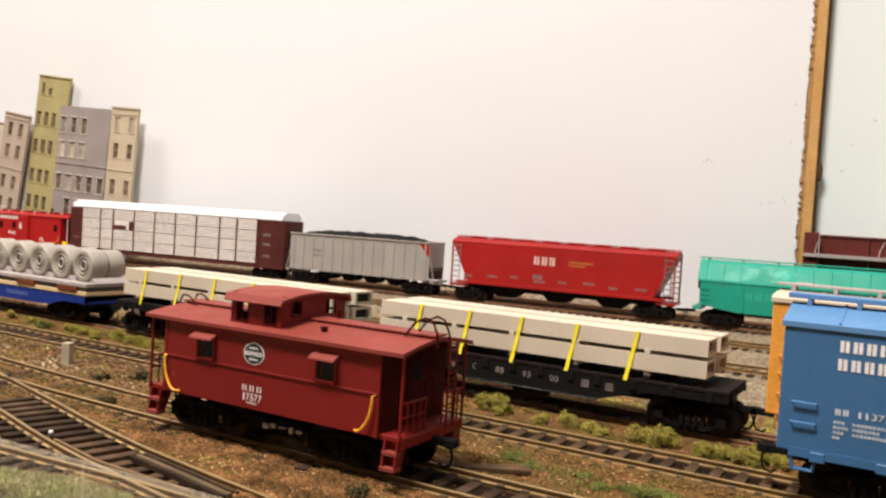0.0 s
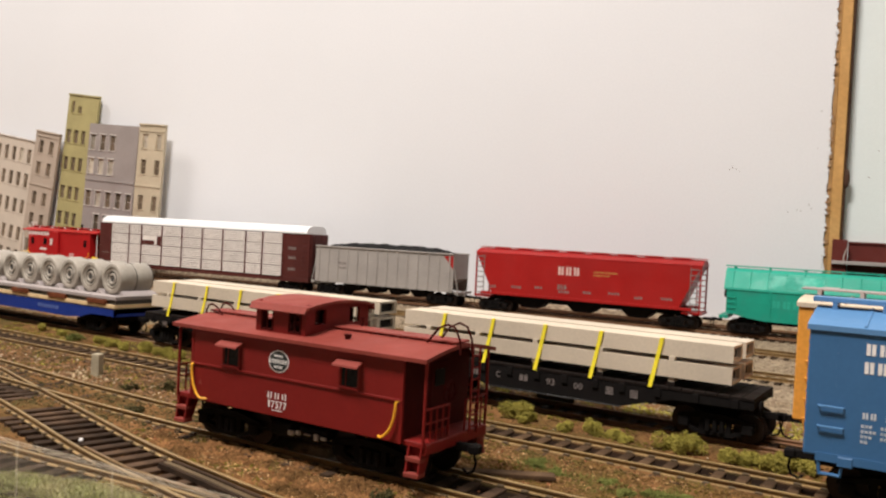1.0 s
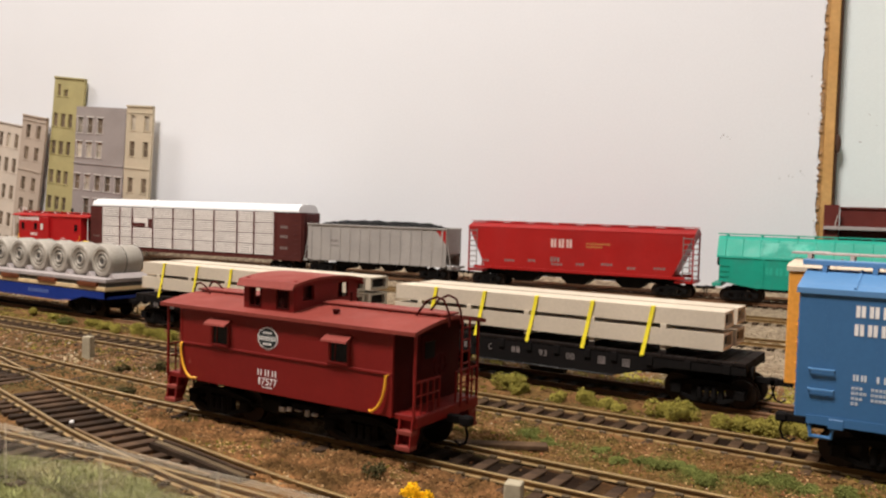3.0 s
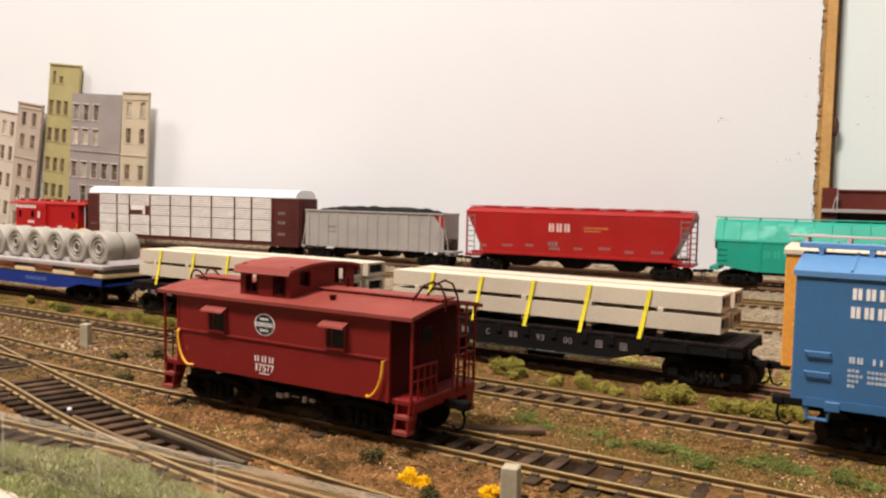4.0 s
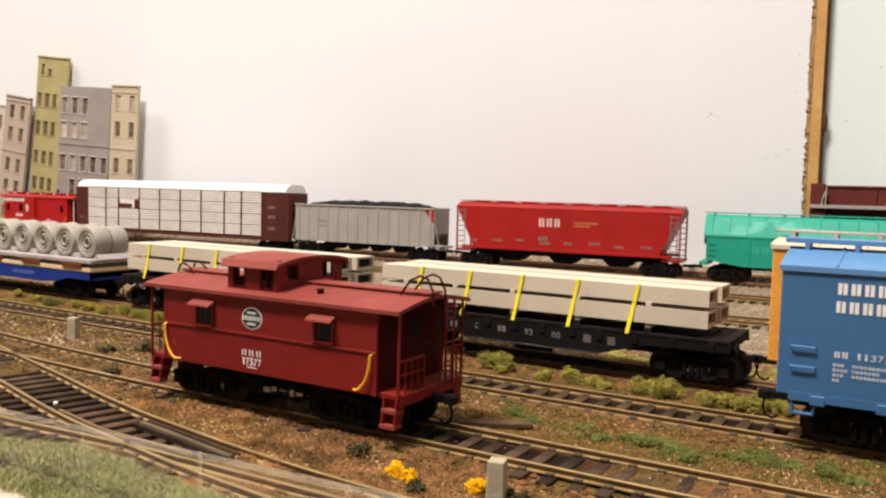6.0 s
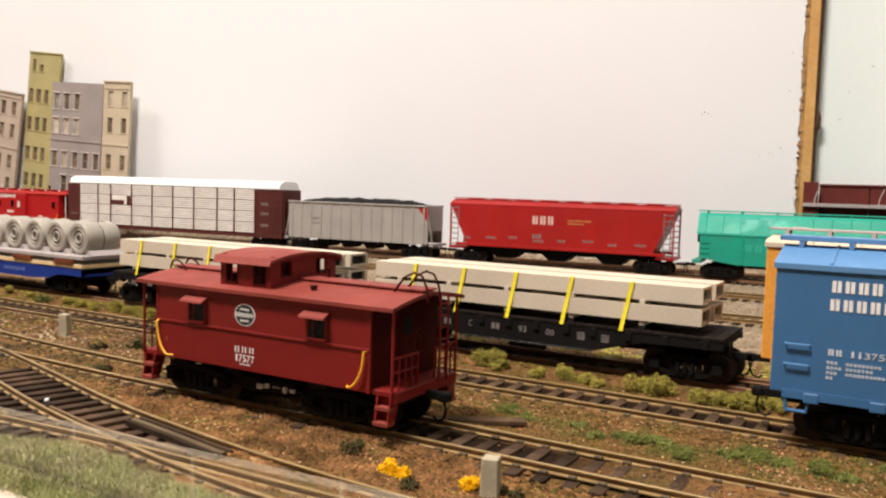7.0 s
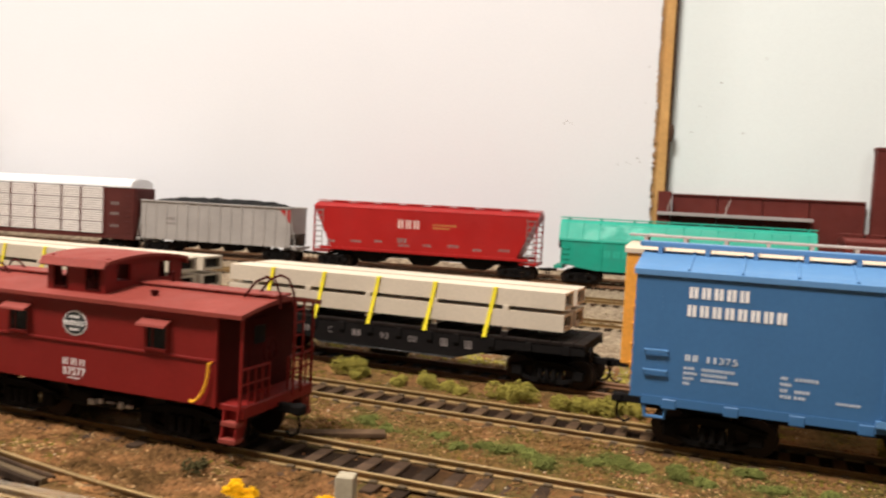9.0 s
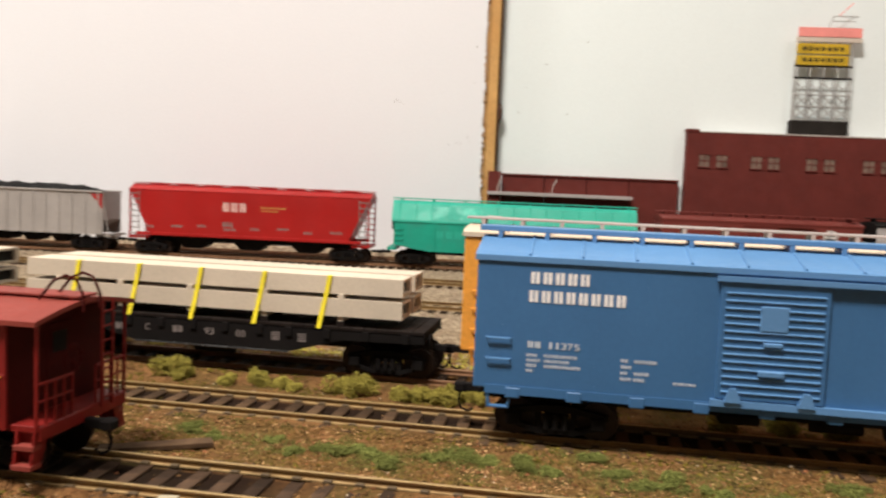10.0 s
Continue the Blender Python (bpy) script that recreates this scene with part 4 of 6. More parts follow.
# ---- blue coil car ----
def coil_car():
    cx = -390.0
    car = thing("coil_car", cx, 110, 0, 0, "navy blue flatcar with wooden decking that carries steel coils", "coil car", "parked freight cars")
    h = 95.0
    bm = B()
    for s in (-1, 1):
        prism_y(bm, [(-h + 4, 14.6), (-h + 4, 11), (-h + 30, 8.0), (h - 42, 7.6), (h - 30, 8.4), (h - 20, 11), (h, 11), (h, 14.6)], min(s * 14.4, s * 16.0), max(s * 14.4, s * 16.0))
    box(bm, -h, h, -14.4, 14.4, 12.2, 14.6)
    box(bm, h - 1, h, -16, 16, 10.8, 14.6)
    part("body", bm, "navy", car)
    bm = B()
    strokes(bm, 26, -16.0, 10.6, 2.0, 9, 2.2)
    part("lettering", bm, "lettering_blue", car, "faint blue lettering bars")
    part("underframe", box(B(), -h + 5, h - 3, -8, 8, 8.0, 12.4), "black", car)
    # solid layer, coloured dark as the shade of a gap
    part("deck_layer", box(B(), -h + 0.6, h - 0.6, -15.2, 15.2, 14.6, 19.6), "coil_dark", car, "dark layer standing for the shaded gap under the deck")
    part("deck_edge", box(B(), -h, h, -16.3, 16.3, 15.3, 17.3, 0.1), "plank", car, "pale wooden edge plank")
    for i in range(6):
        xx = h - 15 - i * 36
        part("pad", box(B(), xx - 8, xx + 8, -17.0, 16.6, 17.0, 19.4, 0.2), "rust", car, "rust-brown wooden pad")
    for s in (-1, 1):
        truck(car, s * (h - 24))
        coupler(car, s * (h - 1), s)
    # cradle under the coils
    bm = box(B(), -h, h + 0.2, -16.2, 16.2, 19.6, 21.8, 0.3)
    for i in range(10):
        prism_y(bm, [(83.4 + 9.6 - i * 19.2 - 2.8, 21.7), (83.4 + 9.6 - i * 19.2 + 2.8, 21.7), (83.4 + 9.6 - i * 19.2, 24.4)], -11, 11)
    solo("cradle", bm, "cradle", "grey cradle that keeps steel coils from rolling", "cradle", at=(cx, 110, 0))

    def coil_mesh():
        bm = B()
        n, y0, y1 = 36, -5.2, 5.2
        rows = []
        # outline turned about the y axis: bore, rolled face with wound steps, rounded barrel
        prof = [(1.7, y0 + 2.5), (1.7, y0 + 0.7), (2.2, y0 + 0.3), (2.9, y0 + 0.3), (3.1, y0 + 0.9), (4.1, y0 + 0.9), (4.3, y0 + 0.35), (5.0, y0 + 0.3), (5.2, y0 + 0.75), (6.0, y0 + 0.7), (6.2, y0 + 0.1), (7.4, y0), (8.1, y0 + 0.25), (8.5, y0 + 0.9), (8.6, y1 - 0.5), (8.3, y1), (1.7, y1)]
        for r, y in prof:
            rows.append([bm.verts.new((r * math.cos(2 * math.pi * i / n), y, r * math.sin(2 * math.pi * i / n))) for i in range(n)])
        for a, b in zip(rows[:-1], rows[1:]):
            for i in range(n):
                bm.faces.new((a[i], a[(i + 1) % n], b[(i + 1) % n], b[i]))
        bm.faces.new(rows[0])
        bm.faces.new(rows[-1])
        return mesh_of("steel_coil", bm, "steel_coil", True)

    def band_mesh():
        bm = B()
        n = 36
        for i in range(n):
            a, b = 2 * math.pi * i / n, 2 * math.pi * (i + 1) / n
            vs = [bm.verts.new((8.45 * math.cos(t), y, 8.45 * math.sin(t))) for t, y in ((a, 5.0), (b, 5.0), (b, 5.5), (a, 5.5))]
            bm.faces.new(vs)
        # dark plug for the shade inside the bore
        rod(bm, (0, -4.4, 0), (0, -3.0, 0), 1.65, 16)
        # dark ring that paints shade into the recessed winding
        for i in range(n):
            a, b = 2 * math.pi * i / n, 2 * math.pi * (i + 1) / n
            bm.faces.new([bm.verts.new((r * math.cos(t), -4.33, r * math.sin(t))) for r, t in ((3.15, a), (4.05, a), (4.05, b), (3.15, b))])
        return mesh_of("band", bm, "coil_dark")

    for i in range(8):
        for j, y in enumerate((-5.3, 5.3)):
            coil = solo("steel_coil", shared("coil", coil_mesh), "steel_coil", "grey rolled steel coil lying on a cradle", "steel coil", "coils on the blue car", at=(cx + 83.4 - i * 19.2, 110 + y, 30.5))
            part("band", shared("band", band_mesh), "coil_dark", coil, "dark edge, with shade painted in bore and recess")


coil_car()


# ---- the parked dark red caboose ----
def caboose():
    car = thing("caboose", -70.4, 0, 0, 0, "dark red railway caboose with cupola and yellow handrails", "caboose")
    h, hw, sill, eave = 38.9, 16.5, 11.3, 33.2
    body = part("body", box(B(), -h, h, -hw, hw, sill, eave, 0.25), "caboose_red", car)
    bm = B()
    box(bm, -h, h, -hw - 0.35, -hw, 21.9, 22.6, 0.1)
    box(bm, -h, h, hw, hw + 0.35, 21.9, 22.6, 0.1)
    for x in (-h, h - 0.9):
        box(bm, x, x + 0.9, -hw - 0.2, -hw + 0.1, sill, eave)
    box(bm, -h, h, -hw - 0.3, -hw + 0.1, eave - 1.2, eave)
    part("belt_rail", bm, "caboose_red", body)
    # windows: frame, glass, hood
    for x0, x1 in ((-25.4, -18.6), (18.4, 25.0)):
        win = part("window", box(B(), x0 + 0.3, x1 - 0.3, -hw - 0.12, -hw + 0.4, 23.4, 28.9), "glass", car, "dark window")
        bm = B()
        box(bm, x0 - 0.2, x0 + 0.6, -hw - 0.4, -hw, 22.6, 29.3, 0.1)
        box(bm, x1 - 0.6, x1 + 0.2, -hw - 0.4, -hw, 22.6, 29.3, 0.1)
        box(bm, x0, x1, -hw - 0.8, -hw, 22.7, 23.5, 0.1)
        box(bm, x0, x1, -hw - 0.5, -hw, 28.6, 29.3, 0.1)
        box(bm, x0 + 1.9, x0 + 2.2, -hw - 0.3, -hw, 23.4, 28.8)
        part("window_frame", bm, "caboose_red", win)
        bm = B()
        prism_x(bm, [(-hw - 3.0, 28.9), (-hw - 2.8, 29.4), (-hw, 30.7), (-hw, 30.1)], x0 - 0.8, x1 + 1.0)
        part("window_hood", bm, "caboose_roof", win)
    # arched roof with a rolled eave
    rl, rw = 46.3, 18.0
    top = arc(rw, eave + 0.5, 2.5, 12, 1.5)
    roof = part("roof", prism_x(B(), top + [(rw, eave - 0.5), (rw - 0.8, eave - 0.4)] + [(y, z - 1.0) for y, z in top[1:-1]][::-1] + [(-rw + 0.8, eave - 0.4), (-rw, eave - 0.5)], -rl, rl), "caboose_roof", car, smooth=True)
    for a, b in ((-rl + 0.3, -16.0), (4.6, rl - 0.3)):
        part("roof_board", box(B(), a, b, -3.6, 3.6, eave + 3.2, eave + 3.8, 0.15), "caboose_roof", roof)
    for x in (-42, -34, -26, 8, 18, 28, 38, 44):
        part("board_cleat", box(B(), x - 0.4, x + 0.4, -3.4, 3.4, eave + 2.4, eave + 3.25), "caboose_red", roof)
    bm = rod(B(), (15.8, -10.8, eave + 1.4), (15.8, -10.8, eave + 2.6), 0.8, 10)
    rod(bm, (15.8, -10.8, eave + 2.4), (15.8, -10.8, eave + 3.1), 1.0, 12)
    part("vent", bm, "caboose_dark", roof, smooth=True)
    bm = rod(B(), (10.5, 2.4, eave + 2.4), (10.5, 2.4, eave + 6.2), 0.4, 10)
    rod(bm, (10.5, 2.4, eave + 6.0), (10.5, 2.4, eave + 6.4), 0.6, 10)
    part("smokestack", bm, "caboose_dark", roof, smooth=True)
    # cupola: walls with window openings, arched roof
    cx0, cx1, cw, cz0, cz1 = -15.2, 3.6, 14.3, 33.4, 42.6
    bm = B()
    for s in (-1, 1):
        y0, y1 = sorted((s * cw, s * (cw - 0.9)))
        box(bm, cx0, cx1, y0, y1, cz0, 35.0)
        box(bm, cx0, cx1, y0, y1, 41.0, cz1)
        for a, b in ((cx0, cx0 + 2.0), (cx0 + 6.8, cx1 - 6.4), (cx1 - 1.6, cx1)):
            box(bm, a, b, y0, y1, 35.0, 41.0)
    for x in (cx0, cx1 - 0.9):
        box(bm, x, x + 0.9, -cw + 0.9, cw - 0.9, cz0, 37.4)
        box(bm, x, x + 0.9, -cw + 0.9, cw - 0.9, 41.6, 43.2)
        for a, b in ((-cw + 0.9, -10.4), (-5.6, 5.0), (9.8, cw - 0.9)):
            box(bm, x, x + 0.9, a, b, 37.4, 41.6)
    cupola = part("cupola", bm, "caboose_red", car)
    top = arc(cw + 0.8, 42.6, 1.5, 14, 2.2)
    part("cupola_roof", prism_x(B(), top + [(y, z - 0.8) for y, z in top][::-1], cx0 - 1.6, cx1 + 1.6), "caboose_roof", cupola, smooth=True)
    for s in (-1, 1):
        part("cupola_hood", prism_x(B(), [(s * (cw + 0.7), 42.7), (s * (cw + 1.9), 40.9), (s * (cw + 1.6), 40.6), (s * (cw + 0.1), 42.2)], cx0 - 1.2, cx1 + 1.0), "caboose_roof", cupola)
    for s in (-1, 1):
        for a, b in ((cx0 + 2.0, cx0 + 6.8), (cx1 - 6.4, cx1 - 1.6)):
            bm = box(B(), a, a + 0.5, s * cw - 0.1, s * cw + 0.1, 35.0, 41.0)
            box(bm, b - 0.5, b, s * cw - 0.1, s * cw + 0.1, 35.0, 41.0)
            box(bm, a, b, s * cw - 0.1, s * cw + 0.1, 35.0, 35.5)
            box(bm, (a + b) / 2 - 0.2, (a + b) / 2 + 0.2, s * cw - 0.08, s * cw + 0.08, 35.4, 41.0)
            part("sash", bm, "caboose_dark", cupola)
    # cabin floor inside, so that the cupola is not see-through downwards
    part("roof_hatch", box(B(), cx0 + 0.9, cx1 - 0.9, -cw + 0.9, cw - 0.9, 34.2, 34.7), "caboose_dark", cupola)
    # grab irons on the roof ends
    for s in (-1, 1):
        for y in (-4.6, 1.4):
            k = 1.0 if s > 0 else 0.5
            bm = wire(B(), [(s * (rl - 8), y - 1, eave + 3.0), (s * (rl - 5), y - 0.6, eave + 3.0 + 4.0 * k), (s * (rl - 2.5), y, eave + 3.0 + 5.2 * k), (s * (rl - 0.4), y + 0.4, eave + 3.0 + 4.4 * k), (s * (rl + 1.0), y + 0.8, eave + 3.0 + 1.0 * k), (s * (rl + 1.2), y + 0.8, eave + 0.6)], 0.32, 6)
            part("roof_grab", bm, "caboose_dark", roof)
    # end platforms
    for s in (-1, 1):
        pl = part("platform", box(B(), *sorted((s * h, s * (rl - 0.6))), -hw + 1, hw - 1, sill - 0.4, sill + 1.0, 0.15), "caboose_red", car)
        part("buffer_beam", box(B(), *sorted((s * (rl - 1.8), s * (rl - 0.4))), -hw + 1, hw - 1, sill - 2.0, sill + 0.8, 0.15), "caboose_red", pl)
        # end wall and door: porch shade is put into their darker colour
        part("end_wall", box(B(), *sorted((s * (h - 0.2), s * (h + 0.15))), -hw + 0.5, hw - 0.5, sill + 1.0, eave - 0.4, 0.05), "caboose_dark", car, "end wall coloured dark for the porch shade")
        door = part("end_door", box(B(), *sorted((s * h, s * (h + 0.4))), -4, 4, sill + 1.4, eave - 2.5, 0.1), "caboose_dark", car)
        part("door_window", box(B(), *sorted((s * (h + 0.3), s * (h + 0.5))), -2.4, 2.4, eave - 9, eave - 4.5), "glass", door)
        for y in (-hw + 0.7, hw - 0.7):
            part("corner_post", rod(B(), (s * (rl - 1.2), y, sill), (s * (rl - 1.2), y, eave), 0.42, 8), "caboose_red", pl)
        for sy in (-1, 1):
            zt = sill + 9.4
            part("handrail", rod(B(), (s * (rl - 1.2), sy * (hw - 0.7), zt), (s * (rl - 1.0), sy * 4.2, zt), 0.34, 6), "caboose_red", pl)
            part("handrail", rod(B(), (s * (rl - 1.2), sy * (hw - 0.7), zt - 3.6), (s * (rl - 1.0), sy * 4.2, zt - 3.6), 0.26, 6), "caboose_red", pl)
            for i in range(5):
                y = sy * (4.2 + i * (hw - 5.0) / 4)
                part("baluster", rod(B(), (s * (rl - 1.1), y, sill), (s * (rl - 1.1), y, zt), 0.28, 6), "caboose_red", pl)
        bm = B()
        for y in (4.6, 8.6) if s > 0 else (-8.6, -4.6):
            wire(bm, [(s * (rl + 0.2), y, sill), (s * (rl + 0.2), y, eave + 1.8)], 0.34, 6)
        for i in range(7):
            y0 = 4.6 if s > 0 else -8.6
            rod(bm, (s * (rl + 0.2), y0, sill + 2 + i * 3.2), (s * (rl + 0.2), y0 + 4, sill + 2 + i * 3.2), 0.26, 6)
        part("end_ladder", bm, "caboose_red", pl)
        bm = rod(B(), (s * (rl - 2.2), -2.6, sill), (s * (rl - 2.2), -2.6, sill + 12), 0.35, 8)
        hub = Vector((s * (rl - 2.1), -2.6, sill + 12.2))
        wire(bm, [hub + Vector((0, 2.9 * math.cos(i * math.pi / 8), 2.9 * math.sin(i * math.pi / 8))) for i in range(17)], 0.34, 6)
        for i in range(5):
            rod(bm, hub, hub + Vector((0, 2.9 * math.cos(i * 1.257), 2.9 * math.sin(i * 1.257))), 0.22, 5)
        part("brake_wheel", bm, "caboose_dark", pl)
        # steps down to the track on both sides
        for sy in (-1, 1):
            st = B()
            x0, x1 = sorted((s * (h + 1.6), s * (rl - 1.5)))
            for xx in (x0, x1 - 0.5):
                ys = [sy * (hw - 0.8), sy * (hw + 0.5)]
                prism_x(st, [(ys[0] - sy * 4.5, sill), (ys[0], sill), (ys[1] - sy * 0.8, 8.0), (ys[1], 3.6), (ys[0] - sy * 1.4, 3.6), (ys[0] - sy * 3.2, 7.6)], xx, xx + 0.5)
            side = part("steps", st, "caboose_red", pl)
            part("riser", box(B(), x0, x1, *sorted((sy * (hw - 2.6), sy * (hw - 2.1))), 3.8, sill, 0.05), "caboose_red", side)
            for z, out in ((7.4, 0.0), (3.6, 0.7)):
                y0, y1 = sorted((sy * (hw - 2.8), sy * (hw + out)))
                part("tread", box(B(), x0 - 0.1, x1 + 0.1, y0, y1, z, z + 1.1, 0.1), "caboose_roof", side)
        # curved yellow handrails at the body corners
        pts = []
        for i in range(9):
            a = i / 8
            pts.append((s * (h - 4.0 + 2.6 - 5.2 * (1 - math.cos(a * 1.45)) * 0.98), -hw - 1.1, 21.8 - 9.6 * math.sin(a * 1.45)))
        pts = [(s * (h - 1.0), -hw, 22.2)] + pts + [(pts[-1][0] - s * 1.2, -hw, pts[-1][2] - 0.1)]
        part("handrail", wire(B(), pts, 0.36, 6), "grab_yellow", car, "yellow curved handrail")
        coupler(car, s * (rl - 1.5), s)
        truck(car, s * 26.5)
    # round emblem and lettering bars
    def oval(rx, rz, y):
        return prism_y(B(), [(-3.6 + rx * math.cos(2 * math.pi * i / 32), 26.9 + rz * math.sin(2 * math.pi * i / 32)) for i in range(32)], y - 0.1, y + 0.02)

    emb = part("emblem", oval(3.75, 3.1, -hw - 0.02), "lettering", car, "round black and white emblem")
    part("emblem_disc", oval(3.45, 2.8, -hw - 0.1), "emblem_black", emb)
    part("emblem_lettering", strokes(B(), -6.9, -hw - 0.2, 26.3, 1.2, 7, 0.95, weight=0.24), "lettering", emb, "row of white bars")
    for lz in (28.15, 25.0):
        part("emblem_lettering", strokes(B(), -5.2, -hw - 0.2, lz, 0.6, 6, 0.55), "lettering", emb, "small white bars")
    part("lettering", strokes(B(), -7.2, -hw - 0.02, 16.3, 1.7, 3, 2.7, weight=0.14), "lettering", car, "white bars in place of a name")
    writing("17577", -7.3, 0.1, -hw - 0.02, 13.7, 15.7, "lettering", car, "white painted car number")
    part("lettering", strokes(B(), -5.4, -hw - 0.02, 12.9, 0.35, 7, 0.55), "lettering", car, "tiny white bars")
    part("builder_mark", prism_y(B(), [(-35.4, 16.2), (-34.0, 16.2), (-34.7, 17.8)], -hw - 0.08, -hw + 0.02), "caboose_roof", car, "small pale triangle")
    bm = box(B(), -h + 1, h - 1, -8, 8, 8.6, sill + 0.1)
    box(bm, -9, -1, -13, -6, 5.2, 9, 0.4)
    box(bm, 2, 12, -13, -7, 6.4, 9, 0.3)
    wire(bm, [(-14, -12, 6.0), (16, -12, 6.0)], 0.4, 6)
    part("underframe", bm, "black", car)
    for i, (a, w) in enumerate(((-1.5, 2.2), (1.4, 1.6), (4.2, 2.6), (8.0, 1.4), (10.4, 2.0))):
        part("brake_fitting", box(B(), a, a + w, -14.0, -13.2, 6.2 + 0.5 * (i % 3), 7.6 + 0.4 * (i % 2), 0.15), "silver", car, "dull metal brake fitting")


caboose()


# ---- the long freight train on the far track ----
def far(x):
    """Place and turn on the far track; the whole train stands 21.5 mm further back along it."""
    x -= 21.5
    return x, 483 + 0.1 * x, TURN


TRAIN = "cars of the far freight train"


def letter_part(car, rows, y, mat, label):
    for x, z, h, n, pitch in rows:
        part("lettering", strokes(B(), x, y, z, h, n, pitch), mat, car, label)


def bay_caboose():
    x, y, t = far(-776)
    car = thing("caboose", x, y, 0, t, "bright red bay-window caboose with yellow steps", "caboose", TRAIN)
    h, hw, sill, eave = 51, 15.5, 12.5, 43.5
    part("body", box(B(), -h, h, -hw, hw, sill, eave, 0.3), "bright_red", car)
    for s in (-1, 1):
        part("bay", box(B(), -13, 2, *sorted((s * hw, s * (hw + 2.6))), sill + 2, eave - 1.5, 0.4), "bright_red", car)
    for wx, w, mat in ((-46, 5, "glass"), (-25, 5.5, "glass"), (-11, 4.5, "clear"), (41, 5, "glass")):
        yy = -hw - 2.6 if wx == -11 else -hw
        win = part("window", box(B(), wx, wx + w, yy - 0.12, yy + 0.3, 27, 34.5), mat, car)
        bm = box(B(), wx - 0.7, wx, yy - 0.4, yy, 26.4, 35.2)
        box(bm, wx + w, wx + w + 0.7, yy - 0.4, yy, 26.4, 35.2)
        box(bm, wx, wx + w, yy - 0.4, yy, 26.4, 27)
        box(bm, wx, wx + w, yy - 0.4, yy, 34.5, 35.2)
        part("window_frame", bm, "bright_red", win)
    top = arc(hw + 1.0, eave - 0.2, 2.8)
    roof = part("roof", prism_x(B(), top + [(hw + 1.0, eave - 1), (-hw - 1.0, eave - 1)], -62, 62), "bright_red", car, smooth=True)
    part("running_board", box(B(), -63, 63, -3, 3, eave + 4.0, eave + 4.6), "bright_red", roof)
    for i in range(12):
        part("bracket", box(B(), -59 + i * 10.7, -57.6 + i * 10.7, -4, 4, eave + 2.2, eave + 4.1), "lettering" if i % 2 else "bright_red", roof)
    part("smokestack", rod(rod(B(), (13, 5, eave), (13, 5, eave + 8), 1.1, 10), (13, 5, eave + 7), (13, 5, eave + 8.6), 1.6, 10), "black", roof)
    for s in (-1, 1):
        pl = part("platform", box(B(), *sorted((s * h, s * 62)), -hw + 1, hw - 1, 11, 13, 0.2), "black", car)
        for sy in (-1, 1):
            st = part("steps", box(B(), *sorted((s * (h + 4), s * 62)), *sorted((sy * (hw - 2.5), sy * (hw + 0.3))), 6.5, 17.0, 0.3), "safety_yellow", pl, "yellow steps")
            part("tread", box(B(), *sorted((s * (h + 4), s * 62)), *sorted((sy * (hw - 2.5), sy * (hw + 0.8))), 6.0, 6.9), "safety_yellow", st)
            part("corner_post", rod(B(), (s * 61, sy * (hw - 1), 13), (s * 61, sy * (hw - 1), eave), 0.4, 6), "lettering", pl)
        bm = B()
        for yy in (-6, -1):
            wire(bm, [(s * 62.4, yy, 13), (s * 62.4, yy, eave + 6), (s * 60, yy, eave + 8.5), (s * 57, yy, eave + 7.5), (s * 56, yy, eave + 2.5)], 0.34, 6)
        for i in range(8):
            rod(bm, (s * 62.4, -6, 15 + i * 3.8), (s * 62.4, -1, 15 + i * 3.8), 0.3, 6)
        part("end_ladder", bm, "lettering", pl, "white end ladder")
        door = part("end_door", box(B(), *sorted((s * h, s * (h + 0.5))), -4, 4, 14, 40), "black", car)
        part("door_window", box(B(), *sorted((s * (h + 0.4), s * (h + 0.7))), -2.5, 2.5, 28, 35), "clear", door)
        truck(car, s * 36)
        coupler(car, s * 61, s)
        part("handrail", wire(B(), [(s * (h - 0.6), -hw - 0.9, 22), (s * (h - 1.2), -hw - 0.9, 18), (s * (h - 5), -hw - 0.9, 15.2), (s * (h - 9), -hw - 0.9, 14.6)], 0.35, 6), "grab_yellow", car, "yellow curved handrail")
    part("lettering", strokes(B(), -50, -hw, 37.5, 4.2, 8, 4.9), "lettering", car, "row of white bars in place of a name")
    letter_part(car, [(-31, 20.5, 3.0, 4, 3.0), (19, 17.5, 1.4, 4, 1.8), (19, 15.4, 1.4, 4, 1.8)], -hw, "lettering", "small white bars")
    part("underframe", box(B(), -h, h, -9, 9, 9, 12.6), "black", car)


